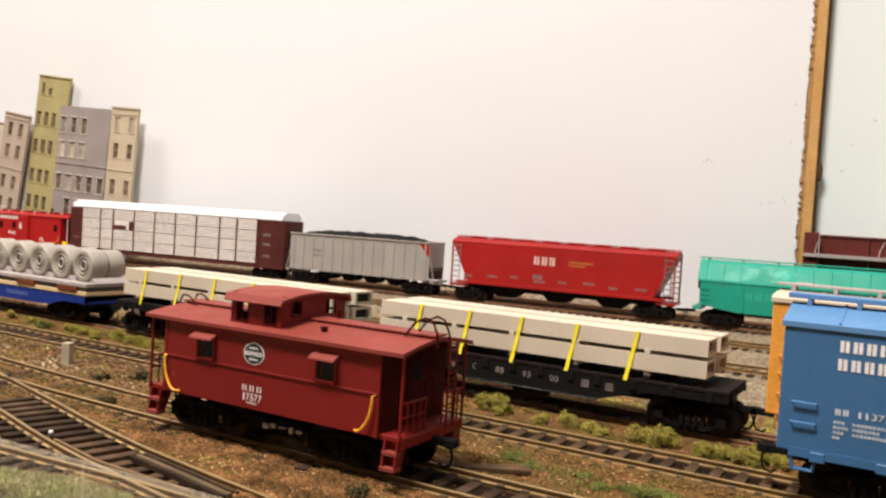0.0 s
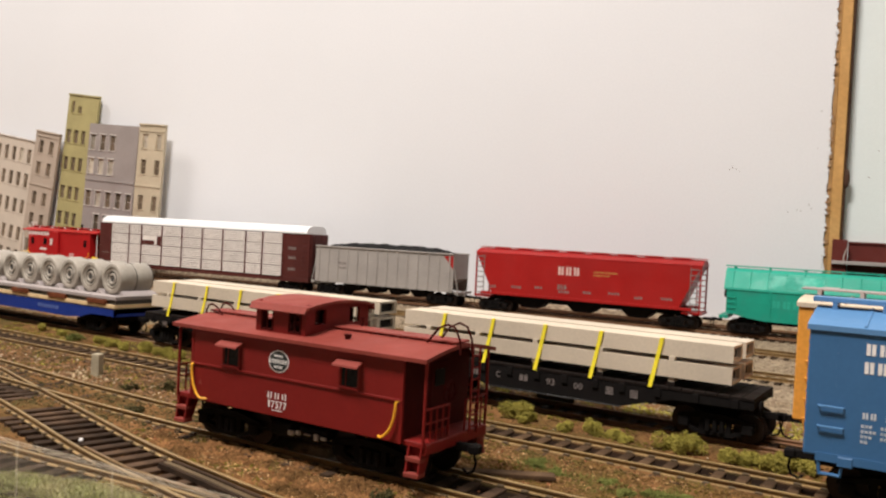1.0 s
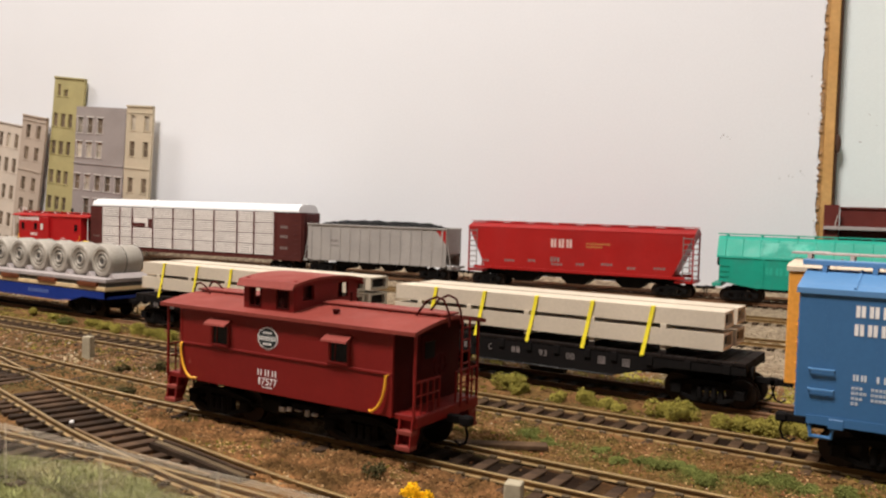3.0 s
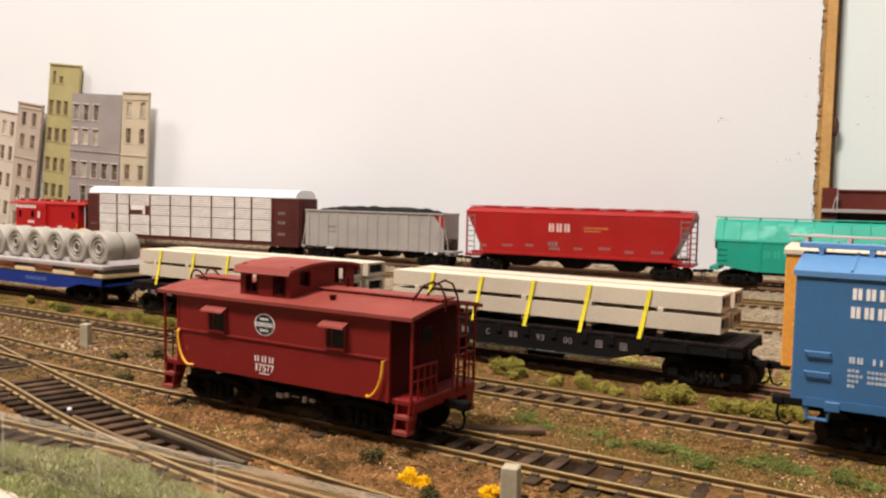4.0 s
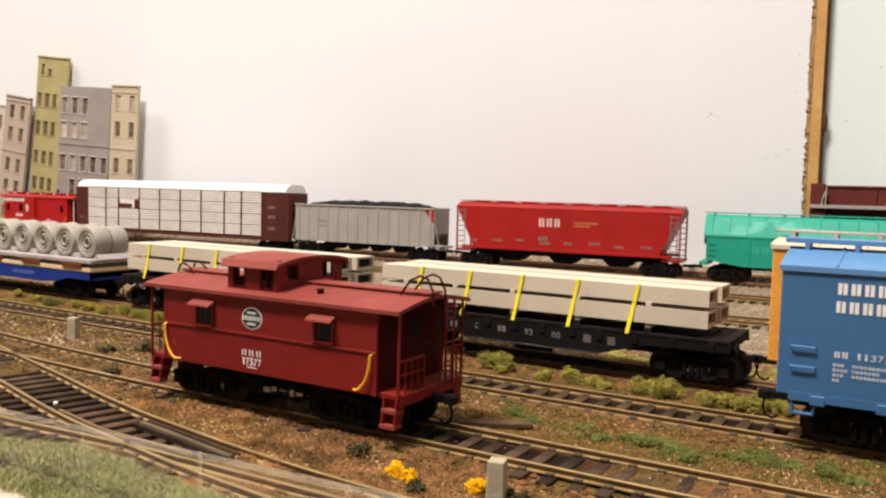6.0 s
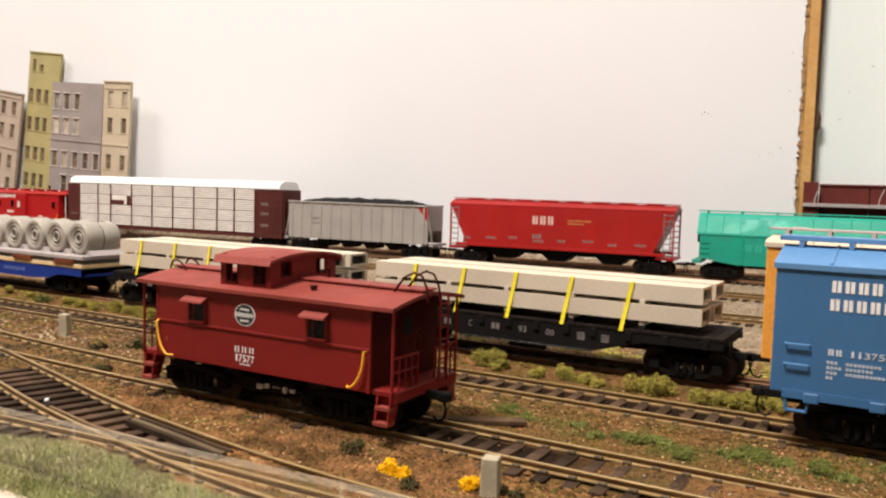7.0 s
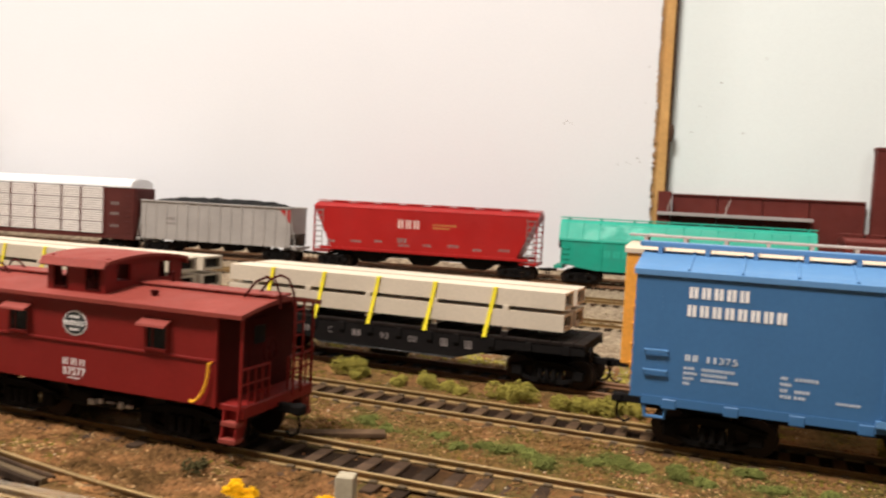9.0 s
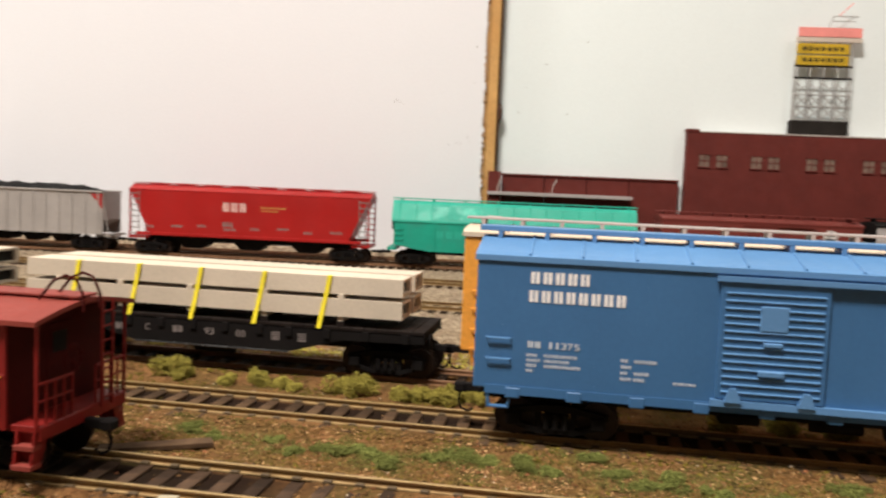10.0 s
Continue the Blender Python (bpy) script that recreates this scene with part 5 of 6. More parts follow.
def autorack():
    x, y, t = far(-569)
    car = thing("autorack", x, y, 0, t, "tall autorack car with silver panels in a dark brown frame", "autorack car", TRAIN)
    car.matrix_world = car.matrix_world @ Matrix.Diagonal((0.985, 1, 0.925, 1))
    h, hw = 144.0, 15.6
    part("underframe", box(B(), -h, h, -hw, hw, 10.5, 14.5, 0.2), "rack_brown", car)
    part("inner_wall", box(B(), -h + 3, h - 3, -hw + 2, hw - 2, 14.5, 60), "rack_brown", car)
    cols = [-125.4, -98.0, -79.5, -49.4, -20.9, 7.4, 35.1, 65.2, 86.7, 112.1]
    for s in (-1, 1):
        bm = box(B(), *sorted((s * (h - 31 if s > 0 else h - 19), s * h)), -hw, hw, 14.5, 61, 0.3)
        end = part("end_frame", bm, "rack_brown", car)
        for yy in (-hw - 0.2, hw + 0.2):
            bm = B()
            for i in range(8):
                rod(bm, (s * (h - 9), yy, 18 + i * 5), (s * (h - 3), yy, 18 + i * 5), 0.35, 5)
            part("ladder", bm, "rack_brown", end)
        door = part("end_door", box(B(), *sorted((s * h, s * (h + 0.8))), -hw + 1.5, hw - 1.5, 15, 60, 0.2), "rack_brown", car)
        bm = B()
        for i in range(6):
            rod(bm, (s * (h + 0.9), -hw + 3 + i * 5, 16), (s * (h + 0.9), -hw + 3 + i * 5, 59), 0.6, 6)
        part("door_ribs", bm, "rack_brown", door)
        truck(car, s * (h - 26))
        coupler(car, s * (h - 1), s)
    for s in (-1, 1):
        for i, c in enumerate(cols):
            part("post", box(B(), c - 1.25, c + 1.25, *sorted((s * (hw - 1.2), s * (hw + 0.5))), 14.5, 61.5), "rack_brown", car)
        for i, (a, b) in enumerate(zip(cols[:-1], cols[1:])):
            w = b - a - 2.2
            for r in range(4):
                def corrugated(w=w):
                    # louvres with dark slots between them
                    prof = []
                    for k in range(5):
                        z = k * 2.2
                        prof += [(0.1, z), (-0.75, z + 0.1), (-0.75, z + 1.58), (0.1, z + 1.68)]
                    prof += [(0.1, 10.9), (0.5, 10.9), (0.5, 0)]
                    bm = prism_x(B(), prof, 0, w)
                    for f in bm.faces:
                        if all(v.co.y > 0.05 for v in f.verts):
                            f.material_index = 1
                    me = mesh_of("side_panel", bm, "galvanised")
                    me.materials.append(M["rack_brown"])
                    return me
                if s < 0 and i == 2 and r == 2:
                    continue
                me = shared(("rack_panel", round(w, 2)), corrugated)
                part("side_panel", me, "galvanised", car, at=pose((a + 1.1 if s < 0 else b - 1.1) * K, s * hw * K, (15.4 + r * 11.5) * K, 0, 0, 0 if s < 0 else 180))
    # placard space: brown boards over one panel
    a, b = cols[2], cols[3]
    part("placard", box(B(), a + 1.5, b - 1.5, -hw - 0.3, -hw + 0.4, 38.4, 49.3), "galvanised", car)
    part("placard_board", box(B(), a + 1.8, b - 11, -hw - 0.8, -hw - 0.2, 38.8, 43.4, 0.1), "rack_brown", car, "dark brown placard")
    part("placard_board", box(B(), b - 7, b - 1.6, -hw - 0.8, -hw - 0.2, 38.0, 48.5, 0.1), "rack_brown", car, "dark brown placard")
    prof = [(-hw - 0.8, 61.4), (-hw - 0.8, 63.0), (-hw + 1.5, 67.2), (-8, 69.6), (8, 69.6), (hw - 1.5, 67.2), (hw + 0.8, 63.0), (hw + 0.8, 61.4)]
    roof = part("roof", prism_x(B(), prof, -h + 4, h - 3), "roof_white", car, "white roof")
    for i in range(28):
        xx = -h + 9 + i * (2 * h - 18) / 27
        bm = wire(B(), [(xx, -hw - 0.7, 63.1), (xx, -hw + 1.5, 67.3), (xx, -8, 69.7), (xx, 8, 69.7), (xx, hw - 1.5, 67.3), (xx, hw + 0.7, 63.1)], 0.35, 4)
        part("roof_seam", bm, "roof_white", roof)
    letter_part(car, [(119, 44, 3.0, 4, 2.3), (119, 34, 3.0, 4, 2.3), (119, 22, 3.0, 4, 2.3), (-139, 25, 1.4, 5, 2.0)], -hw, "lettering_grey", "faded bars in place of lettering")


def coal_hopper():
    x, y, t = far(-347)
    car = thing("hopper_car", x, y, 0, t, "grey open hopper car heaped with black coal", "hopper car", TRAIN)
    h, hw = 73.5, 15.6
    for s in (-1, 1):
        part("side_wall", prism_y(B(), [(-h, 46.5), (-h, 14), (-h + 2, 12.4), (h - 2, 12.4), (h, 14), (h, 46.5)], *sorted((s * (hw - 0.8), s * hw))), "hopper_grey", car)
        part("end_wall", prism_x(B(), [(-hw + 0.8, 46.5), (hw - 0.8, 46.5), (hw - 0.8, 24), (-hw + 0.8, 24)], *sorted((s * (h - 0.9), s * h))), "hopper_grey", car)
        part("slope_sheet", prism_y(B(), [(s * h, 24), (s * (h - 22), 12.6), (s * (h - 22), 13.6), (s * (h - 0.8), 25.2)], -hw + 0.8, hw - 0.8), "hopper_grey", car)
    part("floor_sheet", box(B(), -h + 20, h - 20, -hw + 0.8, hw - 0.8, 12.4, 13.4), "hopper_grey", car)
    for s in (-1, 1):
        for i in range(14):
            xx = -h + 4 + i * (2 * h - 8) / 13
            part("rib", box(B(), xx - 0.8, xx + 0.8, *sorted((s * hw, s * (hw + 0.6))), 13, 46, 0.2), "hopper_grey", car)
        part("top_rail", box(B(), -h - 0.4, h + 0.4, *sorted((s * (hw - 0.9), s * (hw + 1.1))), 45.6, 47.0, 0.2), "hopper_grey", car)
    for xx, sg in ((h, -1),):
        part("corner_mark", prism_y(B(), [(xx + sg * 0.5, 44.8), (xx + sg * 10, 44.8), (xx + sg * 0.5, 33)], -hw - 0.25, -hw + 0.1), "hopper_red", car, "faded red corner mark")
    letter_part(car, [(-48, 30, 2.6, 4, 2.8), (-48, 26, 1.8, 5, 2.2)], -hw, "lettering_grey", "faint bars in place of lettering")
    for i in range(4):
        cx = -36 + i * 24
        part("hopper_bay", prism_y(B(), [(cx - 10, 12.6), (cx + 10, 12.6), (cx + 4, 5.5), (cx - 4, 5.5)], -9, 9), "black", car)
    for s in (-1, 1):
        bm = box(B(), *sorted((s * (h - 12), s * (h + 6))), -3, 3, 9, 12.4)
        box(bm, *sorted((s * (h + 1), s * (h + 5))), -hw + 1, hw - 1, 11, 13)
        wire(bm, [(s * (h + 4.4), -hw + 1.4, 12), (s * (h + 0.4), -hw + 1.4, 34)], 0.5, 6)
        part("end_sill", bm, "hopper_grey", car)
        truck(car, s * (h - 14))
        coupler(car, s * (h + 4), s)
    # the coal load: an uneven heap
    bm = B()
    nx, ny = 60, 14
    rows = []
    for j in range(ny + 1):
        v = -1 + 2 * j / ny
        row = []
        for i in range(nx + 1):
            u = -1 + 2 * i / nx
            dome = max(0.0, 1 - abs(u) ** 5) * max(0.0, 1 - abs(v) ** 2.4)
            z = 43.5 + 8.6 * dome * (0.86 + 0.25 * noise.noise(Vector((u * 5, v, 2)))) + 0.9 * noise.noise(Vector((u * 40, v * 9, 5)))
            row.append(bm.verts.new((u * (h - 1), v * (hw - 0.9), z)))
        rows.append(row)
    for a, b in zip(rows[:-1], rows[1:]):
        for i in range(nx):
            bm.faces.new((a[i], a[i + 1], b[i + 1], b[i]))
    solo("coal_load", bm, "coal", "heap of black coal in the hopper car", "coal", at=(x, y, 0), turn=t)


def covered_hopper():
    x, y, t = far(-158)
    car = thing("hopper_car", x, y, 0, t, "red three-bay covered hopper car", "hopper car", TRAIN)
    car.matrix_world = car.matrix_world @ Matrix.Diagonal((1, 1, 0.965, 1))
    h, hw = 95.0, 15.8
    outline = [(-h, 52), (-h + 16, 17), (h - 16, 17), (h, 52)]
    bm = prism_y(B(), outline, -hw, hw)
    part("body", bm, "hopper_red", car)
    top = arc(hw, 51.6, 4.6, 8)
    roof = part("roof", prism_x(B(), top + [(hw, 51), (-hw, 51)], -h - 0.5, h + 0.5), "hopper_red", car)
    part("running_board", box(B(), -h - 1, h + 1, -6.5, -3.6, 56.6, 57.2), "hopper_red", roof)
    part("running_board", box(B(), -h - 1, h + 1, 3.6, 6.5, 56.6, 57.2), "hopper_red", roof)
    for i in range(8):
        part("hatch", box(B(), -84 + i * 22, -70 + i * 22, -2.6, 2.6, 55.8, 57.4, 0.3), "hopper_red", roof)
    for s in (-1, 1):
        part("side_sill", box(B(), -h + 6, h - 6, *sorted((s * (hw - 0.6), s * (hw + 0.6))), 15, 17.4, 0.2), "hopper_red", car)
        for sy in (-1, 1):
            part("end_post", box(B(), *sorted((s * (h - 1.2), s * h)), *sorted((sy * (hw - 1.4), sy * hw)), 13, 52), "hopper_red", car)
            bm = B()
            for i in range(8):
                rod(bm, (s * (h - 8), sy * hw, 16 + i * 4.6), (s * (h - 0.6), sy * hw, 16 + i * 4.6), 0.45, 5)
            rod(bm, (s * (h - 8), sy * hw, 14), (s * (h - 8), sy * hw, 50), 0.4, 5)
            part("ladder", bm, "lettering_grey" if sy < 0 else "hopper_red", car)
        part("end_platform", box(B(), *sorted((s * (h - 14), s * (h + 1))), -hw + 1, hw - 1, 12, 14, 0.2), "hopper_red", car)
        part("slope_sheet", prism_y(B(), [(s * (h - 2), 50), (s * (h - 1.4), 50), (s * (h - 15.4), 18), (s * (h - 16), 18)], -hw + 2, hw - 2), "cradle" if s < 0 else "hopper_red", car)
        truck(car, s * (h - 17))
        coupler(car, s * h, s)
    for cx in (-46, 0, 46):
        part("hopper_bay", prism_y(B(), [(cx - 20, 17), (cx + 20, 17), (cx + 7, 5.4), (cx - 7, 5.4)], -10, 10), "black", car)
    part("underframe", box(B(), -h + 12, h - 12, -4, 4, 10, 17), "black", car)
    part("lettering", strokes(B(), -20, -hw, 36.5, 7.2, 3, 6.6), "lettering_worn", car, "large worn white bars in place of a name")
    letter_part(car, [(10, 40, 1.4, 10, 2.0), (10, 37.4, 1.4, 7, 2.0)], -hw, "lettering_gold", "small gold bars")
    letter_part(car, [(-82 + k * 21, 21 + (k % 3), 2.0, 3 + k % 2, 2.4) for k in range(8)] + [(-20, 24, 4.0, 3, 2.8)], -hw, "lettering_grey", "small faded bars")


def green_hopper():
    x, y, t = far(46)
    car = thing("hopper_car", x, y, 0, t, "teal green covered hopper car with a sloping roof", "hopper car", TRAIN)
    h, hw = 93.0, 15.6
    lower = prism_y(B(), [(-h + 2, 34), (-h + 2, 16), (-h + 18, 13), (-h + 30, 11.5), (h - 30, 11.5), (h - 18, 13), (h - 2, 16), (h - 2, 34)], -hw, hw)
    part("body", lower, "green", car)
    roof = part("roof", prism_x(B(), [(-hw - 0.6, 33.6), (-hw - 0.4, 35.2), (-9.5, 47.6), (-5, 49.8), (5, 49.8), (9.5, 47.6), (hw + 0.4, 35.2), (hw + 0.6, 33.6)], -h, h), "green_roof", car, "lighter teal sloping roof")
    for i in range(15):
        xx = -h + 6 + i * (2 * h - 12) / 14
        part("roof_seam", wire(B(), [(xx, -hw - 0.3, 35.3), (xx, -9.5, 47.7), (xx, -5, 49.9)], 0.4, 4), "green_roof", roof)
    part("running_board", box(B(), -h - 1, h + 1, -4.6, 4.6, 51.0, 51.8), "green_roof", roof)
    for i in range(8):
        part("bracket", box(B(), -88 + i * 25, -86.6 + i * 25, -4.4, 4.4, 49.4, 51.1), "green_roof", roof)
    for k in range(4):
        xx = -60 + k * 40
        part("side_rib", box(B(), xx - 0.7, xx + 0.7, -hw - 0.6, -hw, 12, 33.6), "green", car)
    for s in (-1, 1):
        bm = B()
        ladder(bm, *sorted((s * (h - 9), s * (h - 3))), -hw, [16, 20, 24, 28])
        part("ladder", bm, "green", car)
        part("end_platform", box(B(), *sorted((s * (h - 4), s * (h + 3))), -hw + 1, hw - 1, 11.5, 14, 0.2), "green", car)
        bm = rod(B(), (s * (h - 0.4), 3, 30), (s * (h + 1.6), 3, 30), 3.4, 12)
        part("brake_wheel", bm, "black", car)
        truck(car, s * (h - 18))
        coupler(car, s * (h + 2), s)
    part("underframe", box(B(), -h + 10, h - 10, -5, 5, 8.6, 12), "black", car)
    part("lettering", strokes(B(), -58, -hw, 22, 5.5, 3, 7.0), "green_roof", car, "faint pale bars")
    part("roof_mark", prism_x(B(), [(-15.6, 36.2), (-11.2, 45.6), (-11.2, 45.9), (-15.6, 36.5)], -62, -24), "green_worn", roof, "scuffed pale lettering band")
    part("placard", box(B(), 60, 68, -hw - 0.2, -hw, 23, 26), "lettering_grey", car, "small dark placard")


bay_caboose()
autorack()
coal_hopper()
covered_hopper()
green_hopper()

x, y, t = far(229)
car = boxcar(x, y, t, 146, "boxcar_brown", "boxcar_brown", "oxide red boxcar with a round white emblem", TRAIN, eave=45, sill=11.5)
letter_part(car, [(-58, 27, 4.0, 3, 5.0), (-58, 22.5, 2.6, 6, 2.7), (-58, 19.6, 1.6, 7, 2.3), (46, 18, 1.4, 6, 2.0), (46, 21, 1.4, 6, 2.0)], -16.3, "lettering", "white bars in place of lettering")
emb = part("emblem", ring(B(), 50, -16.3, 36, 5.2, 24), "lettering", car, "round emblem")
part("emblem_disc", ring(B(), 50, -16.4, 36, 4.5, 24), "emblem_black", emb)
part("emblem_lettering", strokes(B(), 46.2, -16.5, 35, 2, 5, 1.6), "lettering", emb)

x, y, t = far(384)
car = boxcar(x, y, t, 146, "silver", "black", "silver wooden refrigerator car with a black roof", TRAIN, eave=46, sill=11.5, ends="black", door=(-7, 7), door_style="bars", category="refrigerator car", full_ladder=True)
letter_part(car, [(-58 + k * 25, 33, 6.5, 1, 11) for k in range(5)], -16.3, "lettering_dark", "five large dark blocks in place of lettering")
part("stripe", box(B(), -66, 62, -16.6, -16.2, 26.6, 29.0), "lettering_dark", car, "dark stripe")
for i in range(12):
    part("siding_batten", box(B(), -72, 72, -16.55, -16.25, 13.5 + i * 2.7, 13.9 + i * 2.7), "silver", car)

x, y, t = far(540)
car = boxcar(x, y, t, 148, "cream", "cream", "cream refrigerator car with blue lettering bars", TRAIN, eave=46, sill=11.5, full_ladder=True, category="refrigerator car")
letter_part(car, [(-62, 37, 4, 7, 3.2), (-60, 32, 1.6, 8, 2.0), (-60, 29, 1.6, 6, 2.0), (-60, 26, 1.6, 7, 2.0), (22, 15.5, 5.0, 10, 4.2)], -16.3, "lettering_blue", "blue bars in place of lettering")
part("banner", prism_y(B(), [(22, 22), (22, 38), (28, 38), (30, 30), (62, 38), (62, 30), (30, 22)], -16.6, -16.2), "lettering_blue", car, "slanting blue banner")

x, y, t = far(697)
car = boxcar(x, y, t, 148, "boxcar_brown", "boxcar_brown", "oxide brown boxcar with its door ajar", TRAIN, eave=45, sill=11.5, door=(-6, 18))
letter_part(car, [(-58, 22, 3.0, 6, 2.7), (-58, 18, 2.0, 7, 2.3)], -16.3, "lettering_grey", "faint bars in place of lettering")

x, y, t = far(855)
car = boxcar(x, y, t, 148, "bright_red", "black", "bright red boxcar with a dark roof", TRAIN, eave=45, sill=11.5)
letter_part(car, [(-58, 33, 3.0, 6, 2.7), (-58, 28, 2.0, 7, 2.3)], -16.3, "lettering", "white bars in place of lettering")


# ---- flat model buildings against the backdrop ----
def facade(name, x0, x1, z1, mat, label, rows, bands=(), lintels=None, cornice=True, out=0.0, lean=0.0):
    """rows: (z0, z1, [(xa, xb), ...]) of window openings, in local metres along the wall."""
    ob = thing(name, 0, 552, 0, TURN, label, "building", "row houses at the backdrop")
    y0, y1 = -12.0 - out, -8.6 - out
    ob.matrix_world = ob.matrix_world @ Matrix.Translation(((x0 + x1) / 2 * K - 0.005, 0, z1 * K)) @ pose(0, 0, 0, 0, lean, 0) @ Matrix.Translation((-(x0 + x1) / 2 * K, 0, -z1 * K))
    xs = sorted({x0, x1} | {v for r in rows for w in r[2] for v in w})
    zs = sorted({-4.0, z1} | {v for r in rows for v in r[:2]})
    holes = [(a, b, r[0], r[1]) for r in rows for a, b in r[2]]
    bm = B()

    def is_hole(a, b, c, d):
        m, n = (a + b) / 2, (c + d) / 2
        return any(h[0] < m < h[1] and h[2] < n < h[3] for h in holes)

    # front skin with openings and reveals, then the solid behind
    for a, b in zip(xs[:-1], xs[1:]):
        for c, d in zip(zs[:-1], zs[1:]):
            if not is_hole(a, b, c, d):
                bm.faces.new([bm.verts.new(p) for p in ((a, y0, c), (b, y0, c), (b, y0, d), (a, y0, d))])
    for a, b, c, d in holes:
        q = [(a, c), (b, c), (b, d), (a, d)]
        for i in range(4):
            (u, v), (s, w) = q[i], q[(i + 1) % 4]
            bm.faces.new([bm.verts.new(p) for p in ((u, y0, v), (s, y0, w), (s, y0 + 1.8, w), (u, y0 + 1.8, v))])
    for q in (((x0, y0, -4), (x0, y1, -4), (x0, y1, z1), (x0, y0, z1)), ((x1, y0, -4), (x1, y1, -4), (x1, y1, z1), (x1, y0, z1)), ((x0, y0, z1), (x1, y0, z1), (x1, y1, z1), (x0, y1, z1)), ((x0, y1, -4), (x1, y1, -4), (x1, y1, z1), (x0, y1, z1))):
        bm.faces.new([bm.verts.new(p) for p in q])
    bmesh.ops.remove_doubles(bm, verts=bm.verts, dist=0.01)
    part("wall", bm, mat, ob)
    rng = random.Random(int(x0))
    for a, b, c, d in holes:
        pale = rng.random() < (0.25 if mat == "facade_grey" else 0.06) or (mat == "facade_tan" and c > 140)
        win = part("window", box(B(), a, b, y0 + 1.75, y0 + 2.2, c, d), "pane_pale" if pale else "pane_dark", ob)
        m = (c + d) / 2
        bm = box(B(), a, b, y0 + 1.4, y0 + 1.8, m - 0.2, m + 0.2)
        box(bm, a, a + 0.9, y0 + 0.3, y0 + 1.8, c, d)
        box(bm, b - 0.9, b, y0 + 0.3, y0 + 1.8, c, d)
        part("sash", bm, lintels or mat, win)
        part("sill", box(B(), a - 0.8, b + 0.8, y0 - 0.7, y0, c - 1.2, c, 0.1), lintels or mat, win)
        if lintels:
            part("lintel", box(B(), a - 0.8, b + 0.8, y0 - 0.6, y0, d, d + 1.6, 0.1), lintels, win)
    for z, h in bands:
        part("band", box(B(), x0, x1, y0 - 0.9, y0, z, z + h, 0.2), mat, ob)
    if cornice:
        part("cornice", box(B(), x0 - 0.4, x1 + 0.4, y0 - 1.4, y1, z1, z1 + 2.0, 0.3), "trim_pale" if mat == "facade_white" else mat, ob)


def cols(x0, w, pitch, n):
    return [(x0 + i * pitch, x0 + i * pitch + w) for i in range(n)]


facade("row_house", -1132, -943, 168, "facade_white", "white model row house with many dark windows", [(z, z + 18, cols(-1122.5, 8.8, 15.0, 12)) for z in (139, 107, 72, 36, 6)], cornice=True, lean=8.5, out=-1)
facade("row_house", -942.6, -898, 165.6, "facade_beige", "grey-beige model row house with a corniced band", [(z, z + 16.5, [(-935, -925.5), (-916, -906.5)]) for z in (139, 111, 72, 44, 10)], bands=((96.5, 2.2), (160, 1.5)), lean=8.5)
facade("tower_block", -889.5, -836, 212.5, "facade_olive", "tall olive-yellow model building", [(190.8, 205, [(-884, -877)]), (190.8, 199, [(-872, -864)])] + [(z, z + 16.5, [(-888, -878.5), (-874.5, -865), (-861, -852.5)]) for z in (152.5, 118, 81, 48, 14)], out=-4.5, lean=6.0)
facade("row_house", -845.0, -761.2, 175.4, "facade_grey", "grey model building with pale window trims", [(z, z + 18.5, cols(-843, 10.6, 17.0, 3)) for z in (143.5, 114)] + [(74, 92.5, cols(-843.6, 10.8, 17.2, 5)), (44, 63.5, cols(-826.4, 10.8, 17.2, 4)), (12, 32, cols(-843.6, 10.8, 17.2, 5))], bands=((105, 1.8),), lintels="trim_pale", cornice=False, lean=3.6, out=0)
facade("row_house", -753.8, -712.6, 172.8, "facade_tan", "tan model row house with a dark cornice", [(z, z + 17, [(-747.8, -738.2), (-726.2, -716.8)]) for z in (145.8, 115.4, 72.8, 43, 10)], bands=((100, 2.4), (165.5, 1.2)), lean=3.2, out=6)


